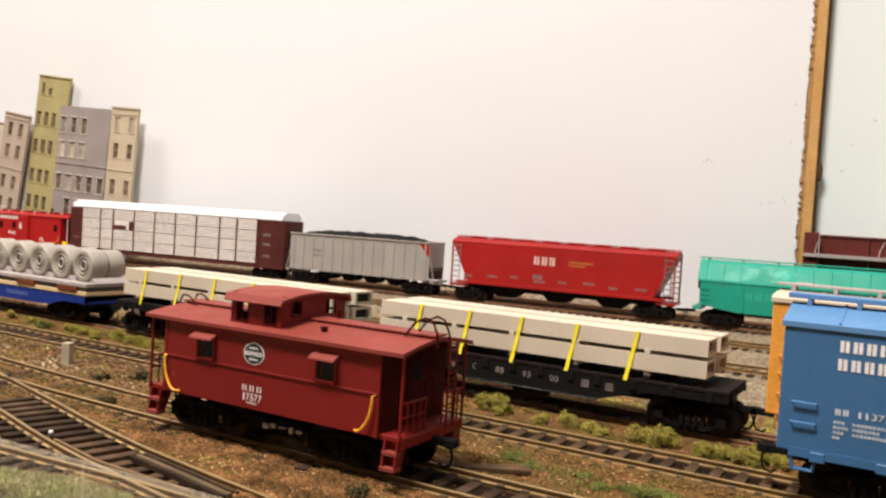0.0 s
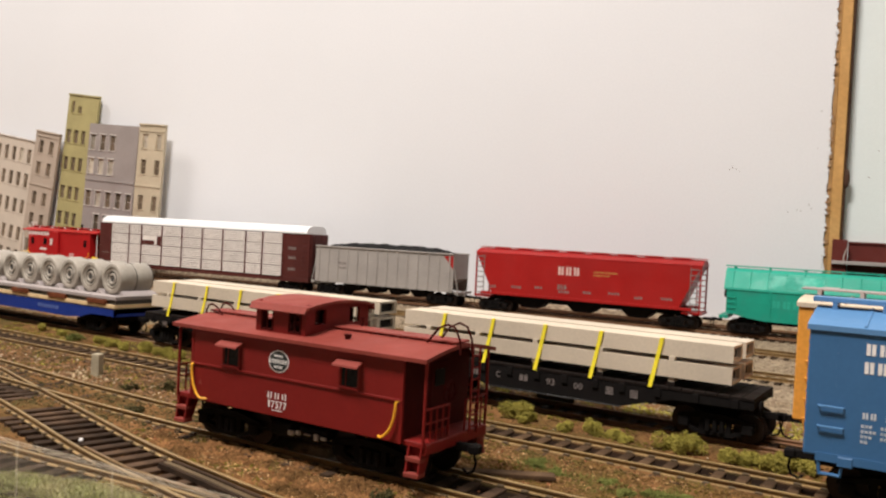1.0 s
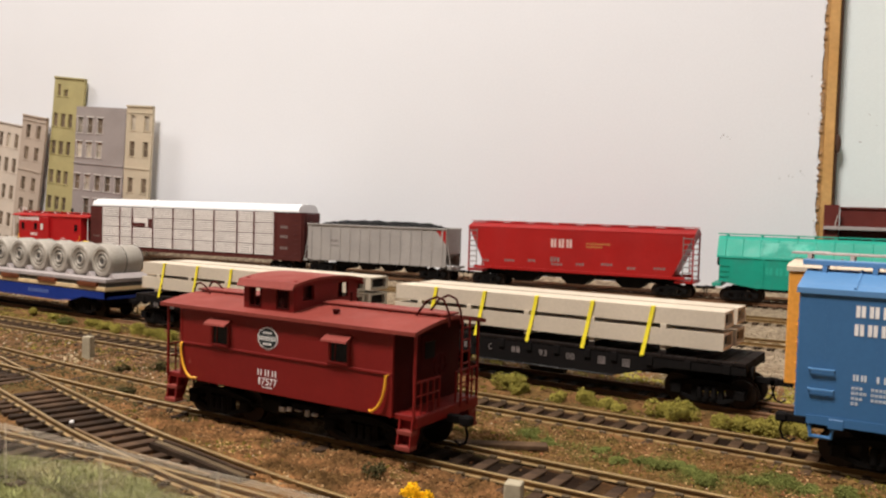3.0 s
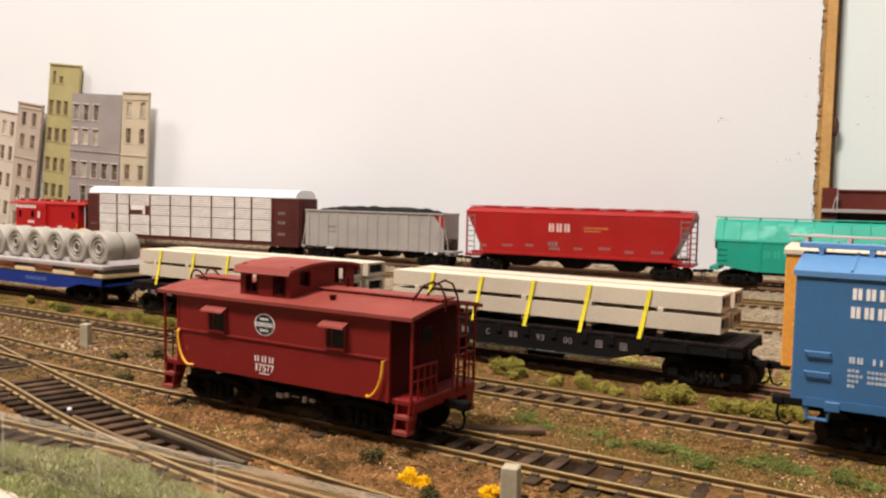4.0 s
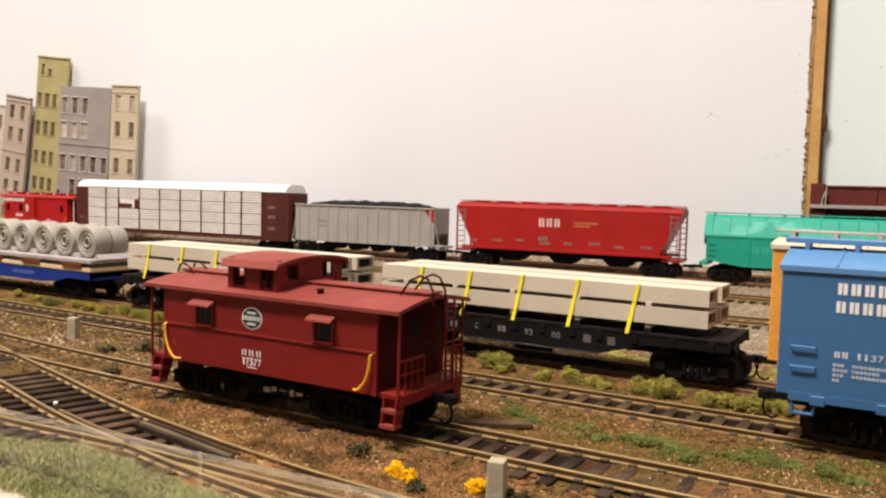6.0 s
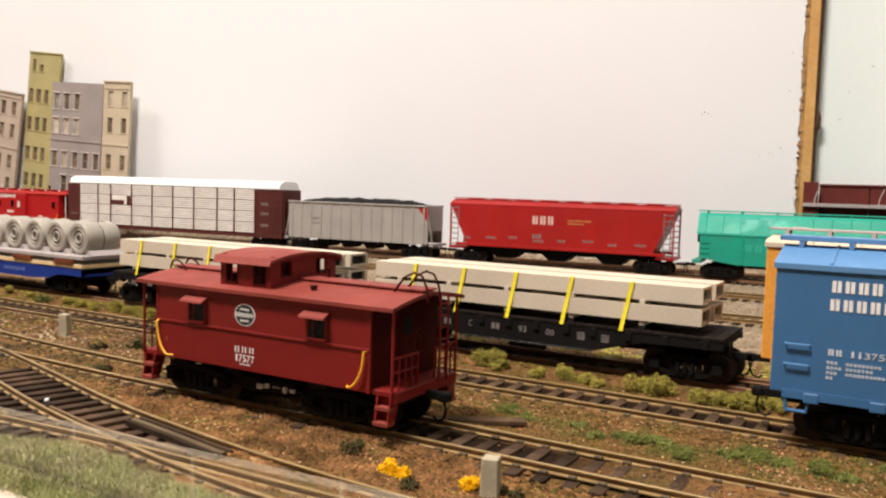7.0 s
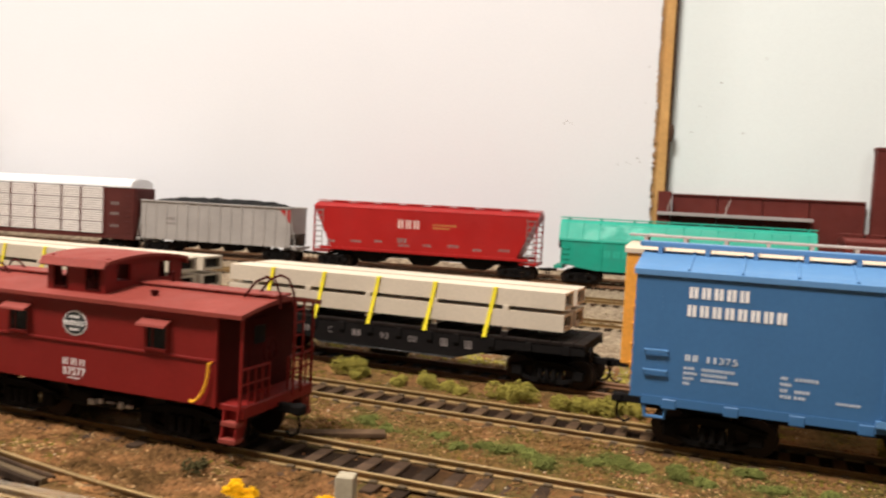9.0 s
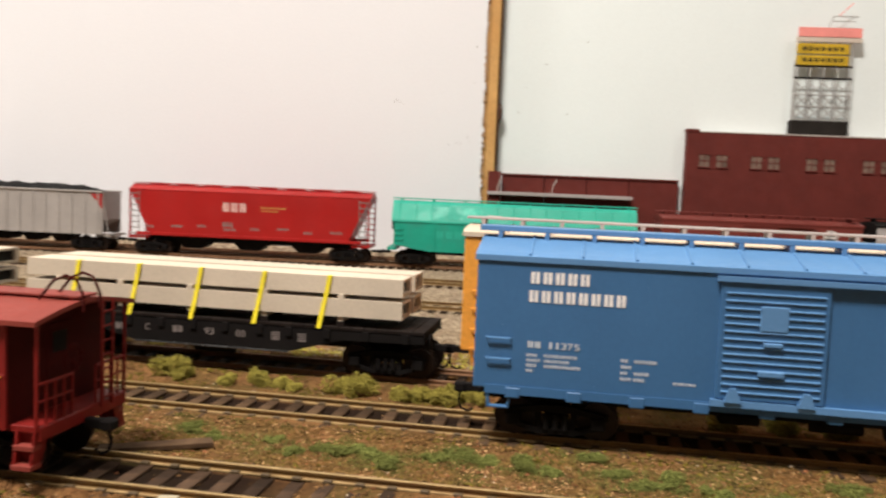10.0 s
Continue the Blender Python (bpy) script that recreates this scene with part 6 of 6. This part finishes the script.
# ---- dark red factory flats and the rooftop sign on the blue board ----
def factory():
    low = thing("factory", 0, 552, 0, TURN, "low dark red factory wall along the blue board", "building", "factory flats")
    for i, (a, b) in enumerate(((-4.6, 6.6), (7.2, 44), (44.6, 80), (80.6, 116), (116.6, 158))):
        part("wall_panel", box(B(), a, b, -2.4 if i == 0 else 8, 14.8 if i else 0.4, -4, 73.5 if i else 76.5, 0.3), "brick_red", low)
    part("coping", box(B(), 7, 158, 6.8, 14.9, 73.5, 75.2, 0.2), "brick_red", low)
    part("ledge", box(B(), -4.4, 118, -6.0, 8, 56.6, 59.4, 0.2), "cradle", low, "pale ledge")
    part("cable", wire(B(), [(7.4, -2.9, 71), (5.6, -3.4, 68), (4.4, -3.8, 63), (4.0, -4.0, 59.4)], 0.35, 6), "trim_pale", low, "thin pale hanging cable")
    part("cable", wire(B(), [(54.6, 7.4, 72), (53.4, 7.0, 69), (51.4, 6.8, 64), (51.0, 6.6, 59.4)], 0.35, 6), "trim_pale", low, "thin pale hanging cable")
    tall = thing("factory", 0, 552, 0, TURN, "dark red factory building with pale windows", "building", "factory flats")
    wins = [(a + dx, a + dx + 8.5, 87.5, 97.5) for a in (173, 216, 261.5, 308, 352, 396, 440) for dx in (0, 14.5)]
    bm = box(B(), 162.5, 520, 4, 14.8, -4, 116.4)
    body = part("wall", bm, "brick_red", tall)
    part("parapet", box(B(), 161.8, 172, 3.2, 14.9, 116.4, 119, 0.2), "brick_red", tall)
    part("coping", box(B(), 172, 520.5, 3.4, 14.9, 116.4, 117.4, 0.1), "trim_pale", tall, "pale coping")
    for a, b, c, d in wins:
        win = part("window", box(B(), a, b, 3.3, 4.2, c, d), "pane_factory", tall)
        bm = box(B(), a - 0.8, b + 0.8, 2.9, 4, c - 0.9, c)
        box(bm, a - 0.8, b + 0.8, 2.9, 4, d, d + 0.9)
        box(bm, (a + b) / 2 - 0.3, (a + b) / 2 + 0.3, 3.0, 4, c, d)
        box(bm, a, b, 3.0, 4, (c + d) / 2 - 0.3, (c + d) / 2 + 0.3)
        part("window_frame", bm, "brick_red", win)
    sign = thing("rooftop_sign", 0, 552, 0, TURN, "rooftop billboard on a grey lattice with yellow and red panels", "sign")
    part("base", box(B(), 247, 294, 6, 14.8, 117.4, 129.5, 0.2), "hollow", sign, "dark base")
    y = 7.0
    for k in range(5):
        x = 249 + k * 11
        part("lattice_post", rod(B(), (x, y, 129), (x, y, 205), 0.55, 6), "lattice", sign)
        part("lattice_post", rod(B(), (x, y + 6.5, 129), (x, y + 6.5, 180), 0.55, 6), "lattice", sign)
    for k in range(4):
        x = 249 + k * 11
        for z in (131, 141, 151):
            part("brace", wire(B(), [(x, y, z), (x + 11, y, z + 10)], 0.4, 5), "lattice", sign)
            part("brace", wire(B(), [(x + 11, y, z), (x, y, z + 10)], 0.4, 5), "lattice", sign)
    for k in range(5):
        x = 249 + k * 11
        part("brace", wire(B(), [(x, y, 165), (x, y + 6.5, 131)], 0.4, 5), "lattice", sign)
    for z in (130, 141, 151, 164.8, 174.6):
        part("beam", rod(B(), (247, y - 0.3, z), (294, y - 0.3, z), 0.6 if z < 160 else 0.8, 6), "lattice" if z < 160 else "black", sign)
    for a, b in ((175.4, 183.4), (184.6, 193.0)):
        pan = part("sign_panel", box(B(), 247.4, 290, y - 1.8, y - 0.6, a, b, 0.15), "sign_yellow", sign, "yellow sign panel")
        bm = strokes(B(), 252, y - 1.8, a + 2.4, 3.4, 7, 5.0)
        part("lettering", bm, "hollow", pan)
    part("sign_panel", box(B(), 248, 299, y - 2.4, y - 0.8, 198.4, 206.2, 0.2), "sign_red", sign, "pale red sign panel")
    part("sign_panel", box(B(), 246.6, 300, y - 2.0, y - 0.4, 194.4, 198.2, 0.2), "facade_white", sign, "pale panel")
    part("sign_arm", wire(B(), [(272, y, 206), (276, y, 216), (296, y, 216)], 0.5, 6), "lattice", sign)
    part("sign_arm", wire(B(), [(280, y, 216), (291, y, 227)], 0.4, 6), "sign_red", sign)
    part("sign_arm", wire(B(), [(274, y, 212), (294, y, 212)], 0.4, 6), "lattice", sign)


factory()


# ---- plants, stones and small things on the ground ----
def tuft_mesh(key, seed, rx, ry, rz, leaves, size, lumps):
    """A shrub of many small leaf clumps, gathered round a few lumps."""
    def make():
        rng = random.Random(seed)
        centres = [(rng.uniform(-0.7, 0.7), rng.uniform(-0.6, 0.6), rng.uniform(0.25, 0.7), rng.uniform(0.3, 0.55)) for _ in range(lumps)]
        verts, faces = [], []
        for _ in range(leaves):
            cx, cy, cz, cr = rng.choice(centres)
            v = Vector((rng.gauss(0, 1), rng.gauss(0, 1), rng.gauss(0, 1)))
            v = v.normalized() * cr * rng.uniform(0.55, 1.08)
            p = Vector(((cx + v.x) * rx, (cy + v.y) * ry, max(-0.05, cz + v.z) * rz))
            s = size * rng.uniform(0.6, 1.5)
            a = Vector((rng.uniform(-1, 1), rng.uniform(-1, 1), rng.uniform(-1, 1))).normalized() * s
            b = a.cross(Vector((rng.uniform(-1, 1), rng.uniform(-1, 1), rng.uniform(-1, 1)))).normalized() * s
            c = a.cross(b).normalized() * s * 0.7
            k = len(verts)
            verts += [tuple((p + q) * K) for q in (a, b, -a, -b, c, -c)]
            faces += [(k, k + 1, k + 4), (k + 1, k + 2, k + 4), (k + 2, k + 3, k + 4), (k + 3, k, k + 4), (k + 1, k, k + 5), (k + 2, k + 1, k + 5), (k + 3, k + 2, k + 5), (k, k + 3, k + 5)]
        me = bpy.data.meshes.new(key)
        me.from_pydata(verts, [], faces)
        return me
    return make()


def shrub(name, x, y, size, mat, label, group, seed, flat=1.0, leaves=420, leaf=0.42):
    me = tuft_mesh(name, seed, size, size * 0.75, size * 0.8 * flat, leaves, leaf, 7)
    me.materials.append(M[mat])
    ob = new(name, me)
    ob.matrix_world = pose(x * K, y * K, (ground_height(x, y) - 0.3) * K, 0, 0, seed * 37 % 360)
    return tagged(ob, label, "shrub" if "shrub" in name else "plant", group)


# olive shrubs between the second and third track
for i, (x, y, s) in enumerate(((-54, 89, 8.0), (-46, 86, 4.2), (-30, 87, 4.4), (-21, 89, 5.2), (-14, 87, 4.0), (-7, 85, 3.4), (6, 86, 6.0), (13.5, 86, 7.0), (27, 82, 4.4), (34, 84, 5.2), (41, 82, 5.4), (44, 88, 5.8), (50, 84, 4.4), (-271, 82, 5.0), (-262, 90, 6.2), (-284, 86, 4.4), (-248, 88, 4.6), (-298, 90, 4.2), (-332, 88, 4.4), (-356, 92, 4.0), (-236, 86, 4.2), (-222, 90, 3.6), (120, 80, 6.0), (138, 82, 6.6), (152, 80, 5.0))):
    shrub("shrub", x, y, s, "leaf_olive", "low yellowish olive shrub beside the track", "olive shrubs", 10 + i, 1.12, 1500, 0.32)
shrub("shrub", -314, 85, 5.6, "leaf_green", "low green shrub beside the track", "green tufts", 60)
# green tufts between the first and second track
TUFTS = ((-18, 37, 4.6), (-11, 33, 3.4), (21, 30, 5.0), (26, 32, 3.8), (12, 27, 3.6), (36, 27, 4.6), (31, 31, 3.6), (53, 36, 5.6), (47, 33, 3.6), (60, 33, 3.4), (68, 31, 5.6), (75, 29, 3.6), (85, 42, 4.0), (97, 27, 4.4), (104, 32, 5.2), (112, 27, 3.8), (128, 26, 5.2), (143, 37, 5.2), (90, 33, 3.4), (5, 34, 3.0))
for i, (x, y, s) in enumerate(TUFTS):
    shrub("grass_tuft", x, y, s * 1.1, "leaf_green", "small bright green tuft on brown earth", "green tufts", 100 + i, 0.5, 1200, 0.24)
for i, (x, y, s) in enumerate(((-33, -20.5, 4.8), (-178, 33, 5.4), (-188, 22, 4.2), (-150, -4, 3.6), (-6, -36.5, 3.4), (12.5, -25, 3.4))):
    shrub("shrub", x, y, s, "leaf_dark", "small dark green shrub on the ballast", "dark shrubs", 140 + i, 0.9, 260, 0.36)
for i, (x, y, s) in enumerate(((-14.4, -31.0, 3.9), (-12.0, -30.4, 3.3), (4.0, -24.6, 3.6))):
    shrub("flower_shrub", x, y, s, "flower", "small shrub in bright yellow bloom", "yellow shrubs", 160 + i, 1.05, 1100, 0.25)


def stone_post(x, y, w, h, turn, label):
    bm = box(B(), -w / 2, w / 2, -w / 2, w / 2, 0, h, 0.25)
    for v in bm.verts:
        if v.co.z > h - 0.5:
            v.co.x *= 0.94
            v.co.y *= 0.94
    return solo("stone_post", bm, "post_stone", label, "post", "stone posts", at=(x, y, ground_height(x, y) - 0.4), turn=turn)


stone_post(-221, 31.6, 3.8, 9.8, 20, "short pale stone marker post on the ballast")
stone_post(8.2, -26.4, 4.0, 9.2, 14, "short pale stone marker post on the ballast")

solo("plank", box(B(), -13, 13, -2.2, 2.2, 0, 1.3, 0.15), "tie_dusty", "dark wooden plank lying beside the track", "plank", at=(-19.0, 20.0, -2.5), turn=30)


def pebbles(name, mat, count, area, lo, hi, label, seed, avoid=True):
    """Loose stones on the ground, too many to count."""
    rng = random.Random(seed)
    verts, faces = [], []
    x0, x1, y0, y1 = area
    for _ in range(count):
        x, y = rng.uniform(x0, x1), rng.uniform(y0, y1)
        if avoid and min(abs(y - c) for c in (-8.7, 8.7, 50.9, 68.3, 101.3, 118.7)) < 1.3:
            continue
        if (abs(y - 59.6) < 7.4 or (abs(y) < 7.4 and -62 < x < 24)) and rng.random() < 0.93:
            continue
        if abs(beside_track_8(x, y)) < 7.5 and -175 < x < -62 and rng.random() < 0.8:
            continue
        if -15.5 < y < -9.4 and 3 < x < 75 and rng.random() < 0.85:
            continue
        if "dry" in name and noise.noise(Vector((x, y, 23)) / 9) + 0.5 * noise.noise(Vector((x, y, 29)) / 3) < rng.uniform(-0.5, 0.25):
            continue
        if "moss" in name and noise.noise(Vector((x, y, 17)) / 13) < 0.05:
            continue
        s = rng.uniform(lo, hi) * (1.6 if rng.random() < 0.06 else 1)
        z = ground_height(x, y) + s * 0.25
        k = len(verts)
        jit = [rng.uniform(0.6, 1.2) * s for _ in range(6)]
        a = rng.uniform(0, 6.28)
        ca, sa = math.cos(a), math.sin(a)
        for (u, v, w), j in zip(((1, 0, 0.1), (0, 1, -0.1), (-1, 0, 0.15), (0, -1, 0), (0.1, 0.1, 0.7), (0, 0, -0.6)), jit):
            verts.append(((x + (u * ca - v * sa) * j) * K, (y + (u * sa + v * ca) * j) * K, (z + w * j) * K))
        faces += [(k, k + 1, k + 4), (k + 1, k + 2, k + 4), (k + 2, k + 3, k + 4), (k + 3, k, k + 4), (k + 1, k, k + 5), (k + 2, k + 1, k + 5), (k + 3, k + 2, k + 5), (k, k + 3, k + 5)]
    me = bpy.data.meshes.new(name)
    me.from_pydata(verts, [], faces)
    me.materials.append(M[mat])
    return tagged(new(name, me), label, "gravel", kind="stuff")


pebbles("gravel", "stone", 42000, (-380, 200, -60, 100), 0.22, 0.6, "brown ballast stones over the yard", 1)
pebbles("gravel_red", "stone_red", 2200, (-130, 190, -42, 48), 0.2, 0.6, "scattered reddish stones on the ballast", 13)
pebbles("moss_front", "moss", 5000, (-130, 60, -44, -10), 0.2, 0.6, "low olive moss beside the rails", 14)
pebbles("gravel_light", "stone_pale", 420, (-380, 200, -45, 100), 0.2, 0.55, "scattered pale stones on the ballast", 2)
pebbles("dry_turf", "crumb", 24000, (-130, 60, -44, -10), 0.25, 0.95, "crumbly dry tan turf beside the rails", 3)
pebbles("dry_turf_yard", "crumb_dark", 19000, (-60, 190, 14, 46), 0.22, 0.75, "crumbly dry brown turf between the tracks", 4)
pebbles("straw_front", "straw", 6000, (-130, 60, -44, -10), 0.14, 0.42, "pale straw-coloured crumbs on the turf", 21)
pebbles("straw_yard", "straw", 5000, (-60, 190, 14, 46), 0.14, 0.4, "pale straw-coloured crumbs between the tracks", 22)
pebbles("gravel_left", "stone_pale", 170, (-330, -112, 12, 50), 0.25, 0.8, "pale stones scattered over brown ballast", 15)
pebbles("gravel_rubble", "rubble", 4000, (-400, -110, 11, 50), 0.3, 1.0, "rough brown rubble beside the tracks", 23)
pebbles("gravel_shade", "leaf_dark", 6500, (-400, -105, -20, 50), 0.25, 0.7, "dark mossy crumbs over brown ballast", 16)
pebbles("gravel_grey", "stone_grey", 34000, (-520, 260, 130, 420), 0.3, 0.8, "grey gravel round the far tracks", 5, False)
pebbles("gravel_pile", "stone_tan", 80, (-236, -204, 17, 35), 0.4, 1.1, "pale stones heaped round a post", 6, False)
pebbles("gravel_dark", "stone", 9000, (-420, 200, 100, 135), 0.4, 1.0, "dark ballast under the parked cars", 7)
pebbles("moss", "moss", 16000, (-120, 200, 13, 98), 0.2, 0.6, "low olive moss between the tracks", 8)
pebbles("moss_behind", "leaf_olive", 3500, (-130, 70, 128, 180), 0.4, 1.1, "yellowish moss beside the parked cars", 24, False)
pebbles("moss_bright", "leaf_olive", 4200, (-420, -120, 14, 98), 0.25, 0.6, "yellowish moss patches between the tracks", 12)
pebbles("moss_left", "moss", 9000, (-400, -120, 14, 98), 0.25, 0.7, "low olive moss between the tracks", 9)
pebbles("clods", "crumb_dark", 420, (6, 70, -26, -9.5), 0.5, 1.2, "dark brown clods beside the front rail", 31)
solo("pebble", bmesh.ops.create_icosphere(bm := B(), subdivisions=2, radius=0.72) and bm, "lettering", "single round white pebble on the sleepers", "pebble", at=(-129, -39, -0.9), smooth=True)


def grass(area, count, label, seed):
    rng = random.Random(seed)
    verts, faces = [], []
    for _ in range(count):
        x, y = rng.uniform(*area[:2]), rng.uniform(*area[2:])
        if noise.noise(Vector((x, y, 11)) / 5) < rng.uniform(-1.2, -0.2) or y > grass_edge(x):
            continue
        z = ground_height(x, y) - 0.3
        h, w = rng.uniform(0.8, 2.2), rng.uniform(0.08, 0.17)
        a = rng.uniform(0, 6.28)
        lx, ly = rng.gauss(0, 0.9), rng.gauss(0, 0.9)
        c, s = math.cos(a) * w, math.sin(a) * w
        k = len(verts)
        verts += [((x - c) * K, (y - s) * K, z * K), ((x + c) * K, (y + s) * K, z * K), ((x + lx * 0.5 + c * 0.7) * K, (y + ly * 0.5 + s * 0.7) * K, (z + h * 0.6) * K), ((x + lx * 0.5 - c * 0.7) * K, (y + ly * 0.5 - s * 0.7) * K, (z + h * 0.6) * K), ((x + lx) * K, (y + ly) * K, (z + h) * K)]
        faces += [(k, k + 1, k + 2, k + 3), (k + 3, k + 2, k + 4)]
    me = bpy.data.meshes.new("grass")
    me.from_pydata(verts, [], faces)
    me.materials.append(M["grass"])
    return tagged(new("grass", me), label, "grass", kind="stuff")


grass((-170, 40, -87, -53), 120000, "short dull green grass along the fence", 3)


def green_fuzz(count, seed):
    """Short soft turf scattered round the green tufts, thinning outwards."""
    rng = random.Random(seed)
    verts, faces = [], []
    for cx, cy, s in TUFTS:
        for _ in range(int(count * s / 4)):
            x, y = cx + rng.gauss(0, s * 1.5), cy + rng.gauss(0, s * 0.62)
            if not 13 < y < 46 or noise.noise(Vector((x, y, 41)) / 5) < -0.15:
                continue
            z = ground_height(x, y) - 0.2
            h, w, a = rng.uniform(0.5, 1.5), rng.uniform(0.12, 0.26), rng.uniform(0, 6.28)
            lx, ly = rng.gauss(0, 0.6), rng.gauss(0, 0.6)
            c, d = math.cos(a) * w, math.sin(a) * w
            k = len(verts)
            verts += [((x - c) * K, (y - d) * K, z * K), ((x + c) * K, (y + d) * K, z * K), ((x + lx) * K, (y + ly) * K, (z + h) * K)]
            faces.append((k, k + 1, k + 2))
    me = bpy.data.meshes.new("green_turf")
    me.from_pydata(verts, [], faces)
    me.materials.append(M["leaf_green"])
    return tagged(new("green_turf", me), "soft green turf patches between the tracks", "grass", kind="stuff")


green_fuzz(500, 5)
solo("pavement", box(B(), -300, 120, -140, -85.5, -4.2, -1.4, 0.3), "paving", "pale beige path at the front edge", "pavement", kind="structure")


# ---- wire mesh fence in front of the grass ----
def fence():
    ob = thing("wire_fence", 0, -78, -4, 0, "fine grey wire mesh fence on thin posts", "fence")
    x0, x1, h = -205, 75, 18.6
    # each post is a bundle of wires that imitates a blurred, see-through post
    for i in range(9):
        x = x0 + 5 + i * 34.5
        bm = B()
        for k in range(7):
            u = -0.42 + 0.14 * k
            rod(bm, (x + u, 0.1 * (k % 2), 0), (x + u + 0.05, 0.1 * (k % 2), h + 0.3 - 0.1 * abs(k - 3)), 0.022, 5)
        part("post", bm, "wire", ob, "post split into thin wires to look hazy")
    # close-set wires added to imitate the pale haze of a blurred top rail
    for k in range(9):
        part("top_wire", rod(B(), (x0, 0.1 * (k % 2), h - 0.15 * k), (x1, 0.1 * (k % 2), h - 0.15 * k), 0.02, 5), "wire", ob)
    ob.matrix_basis = ob.matrix_basis @ Matrix.Rotation(math.radians(-1.6), 4, "Y")
    verts, faces = [], []
    step = 1.0
    n = int((x1 - x0) / step)
    r = 0.015

    def strand(p, q):
        k = len(verts)
        for c in (p, q):
            for u, v in ((-r, 0), (0, r), (r, 0), (0, -r)):
                verts.append(((c[0] + u) * K, (c[1] + v) * K, c[2] * K))
        for i in range(4):
            j = (i + 1) % 4
            faces.append((k + i, k + j, k + 4 + j, k + 4 + i))

    for i in range(-int(h / step), n + 1):
        for sg in (1, -1):
            xa = x0 + i * step if sg > 0 else x0 + i * step + h
            xb = xa + sg * h
            za, zb = 0.0, float(h)
            lo, hi = sorted((xa, xb))
            if lo < x0 or hi > x1:
                continue
            strand((xa, 0.06 * sg, za), (xb, 0.06 * sg, zb))
    me = bpy.data.meshes.new("wire_mesh")
    me.from_pydata(verts, [], faces)
    me.materials.append(M["wire"])
    m = new("wire_mesh", me)
    m.parent = ob
    tagged(m, "fine diagonal wire mesh", kind="stuff")


fence()
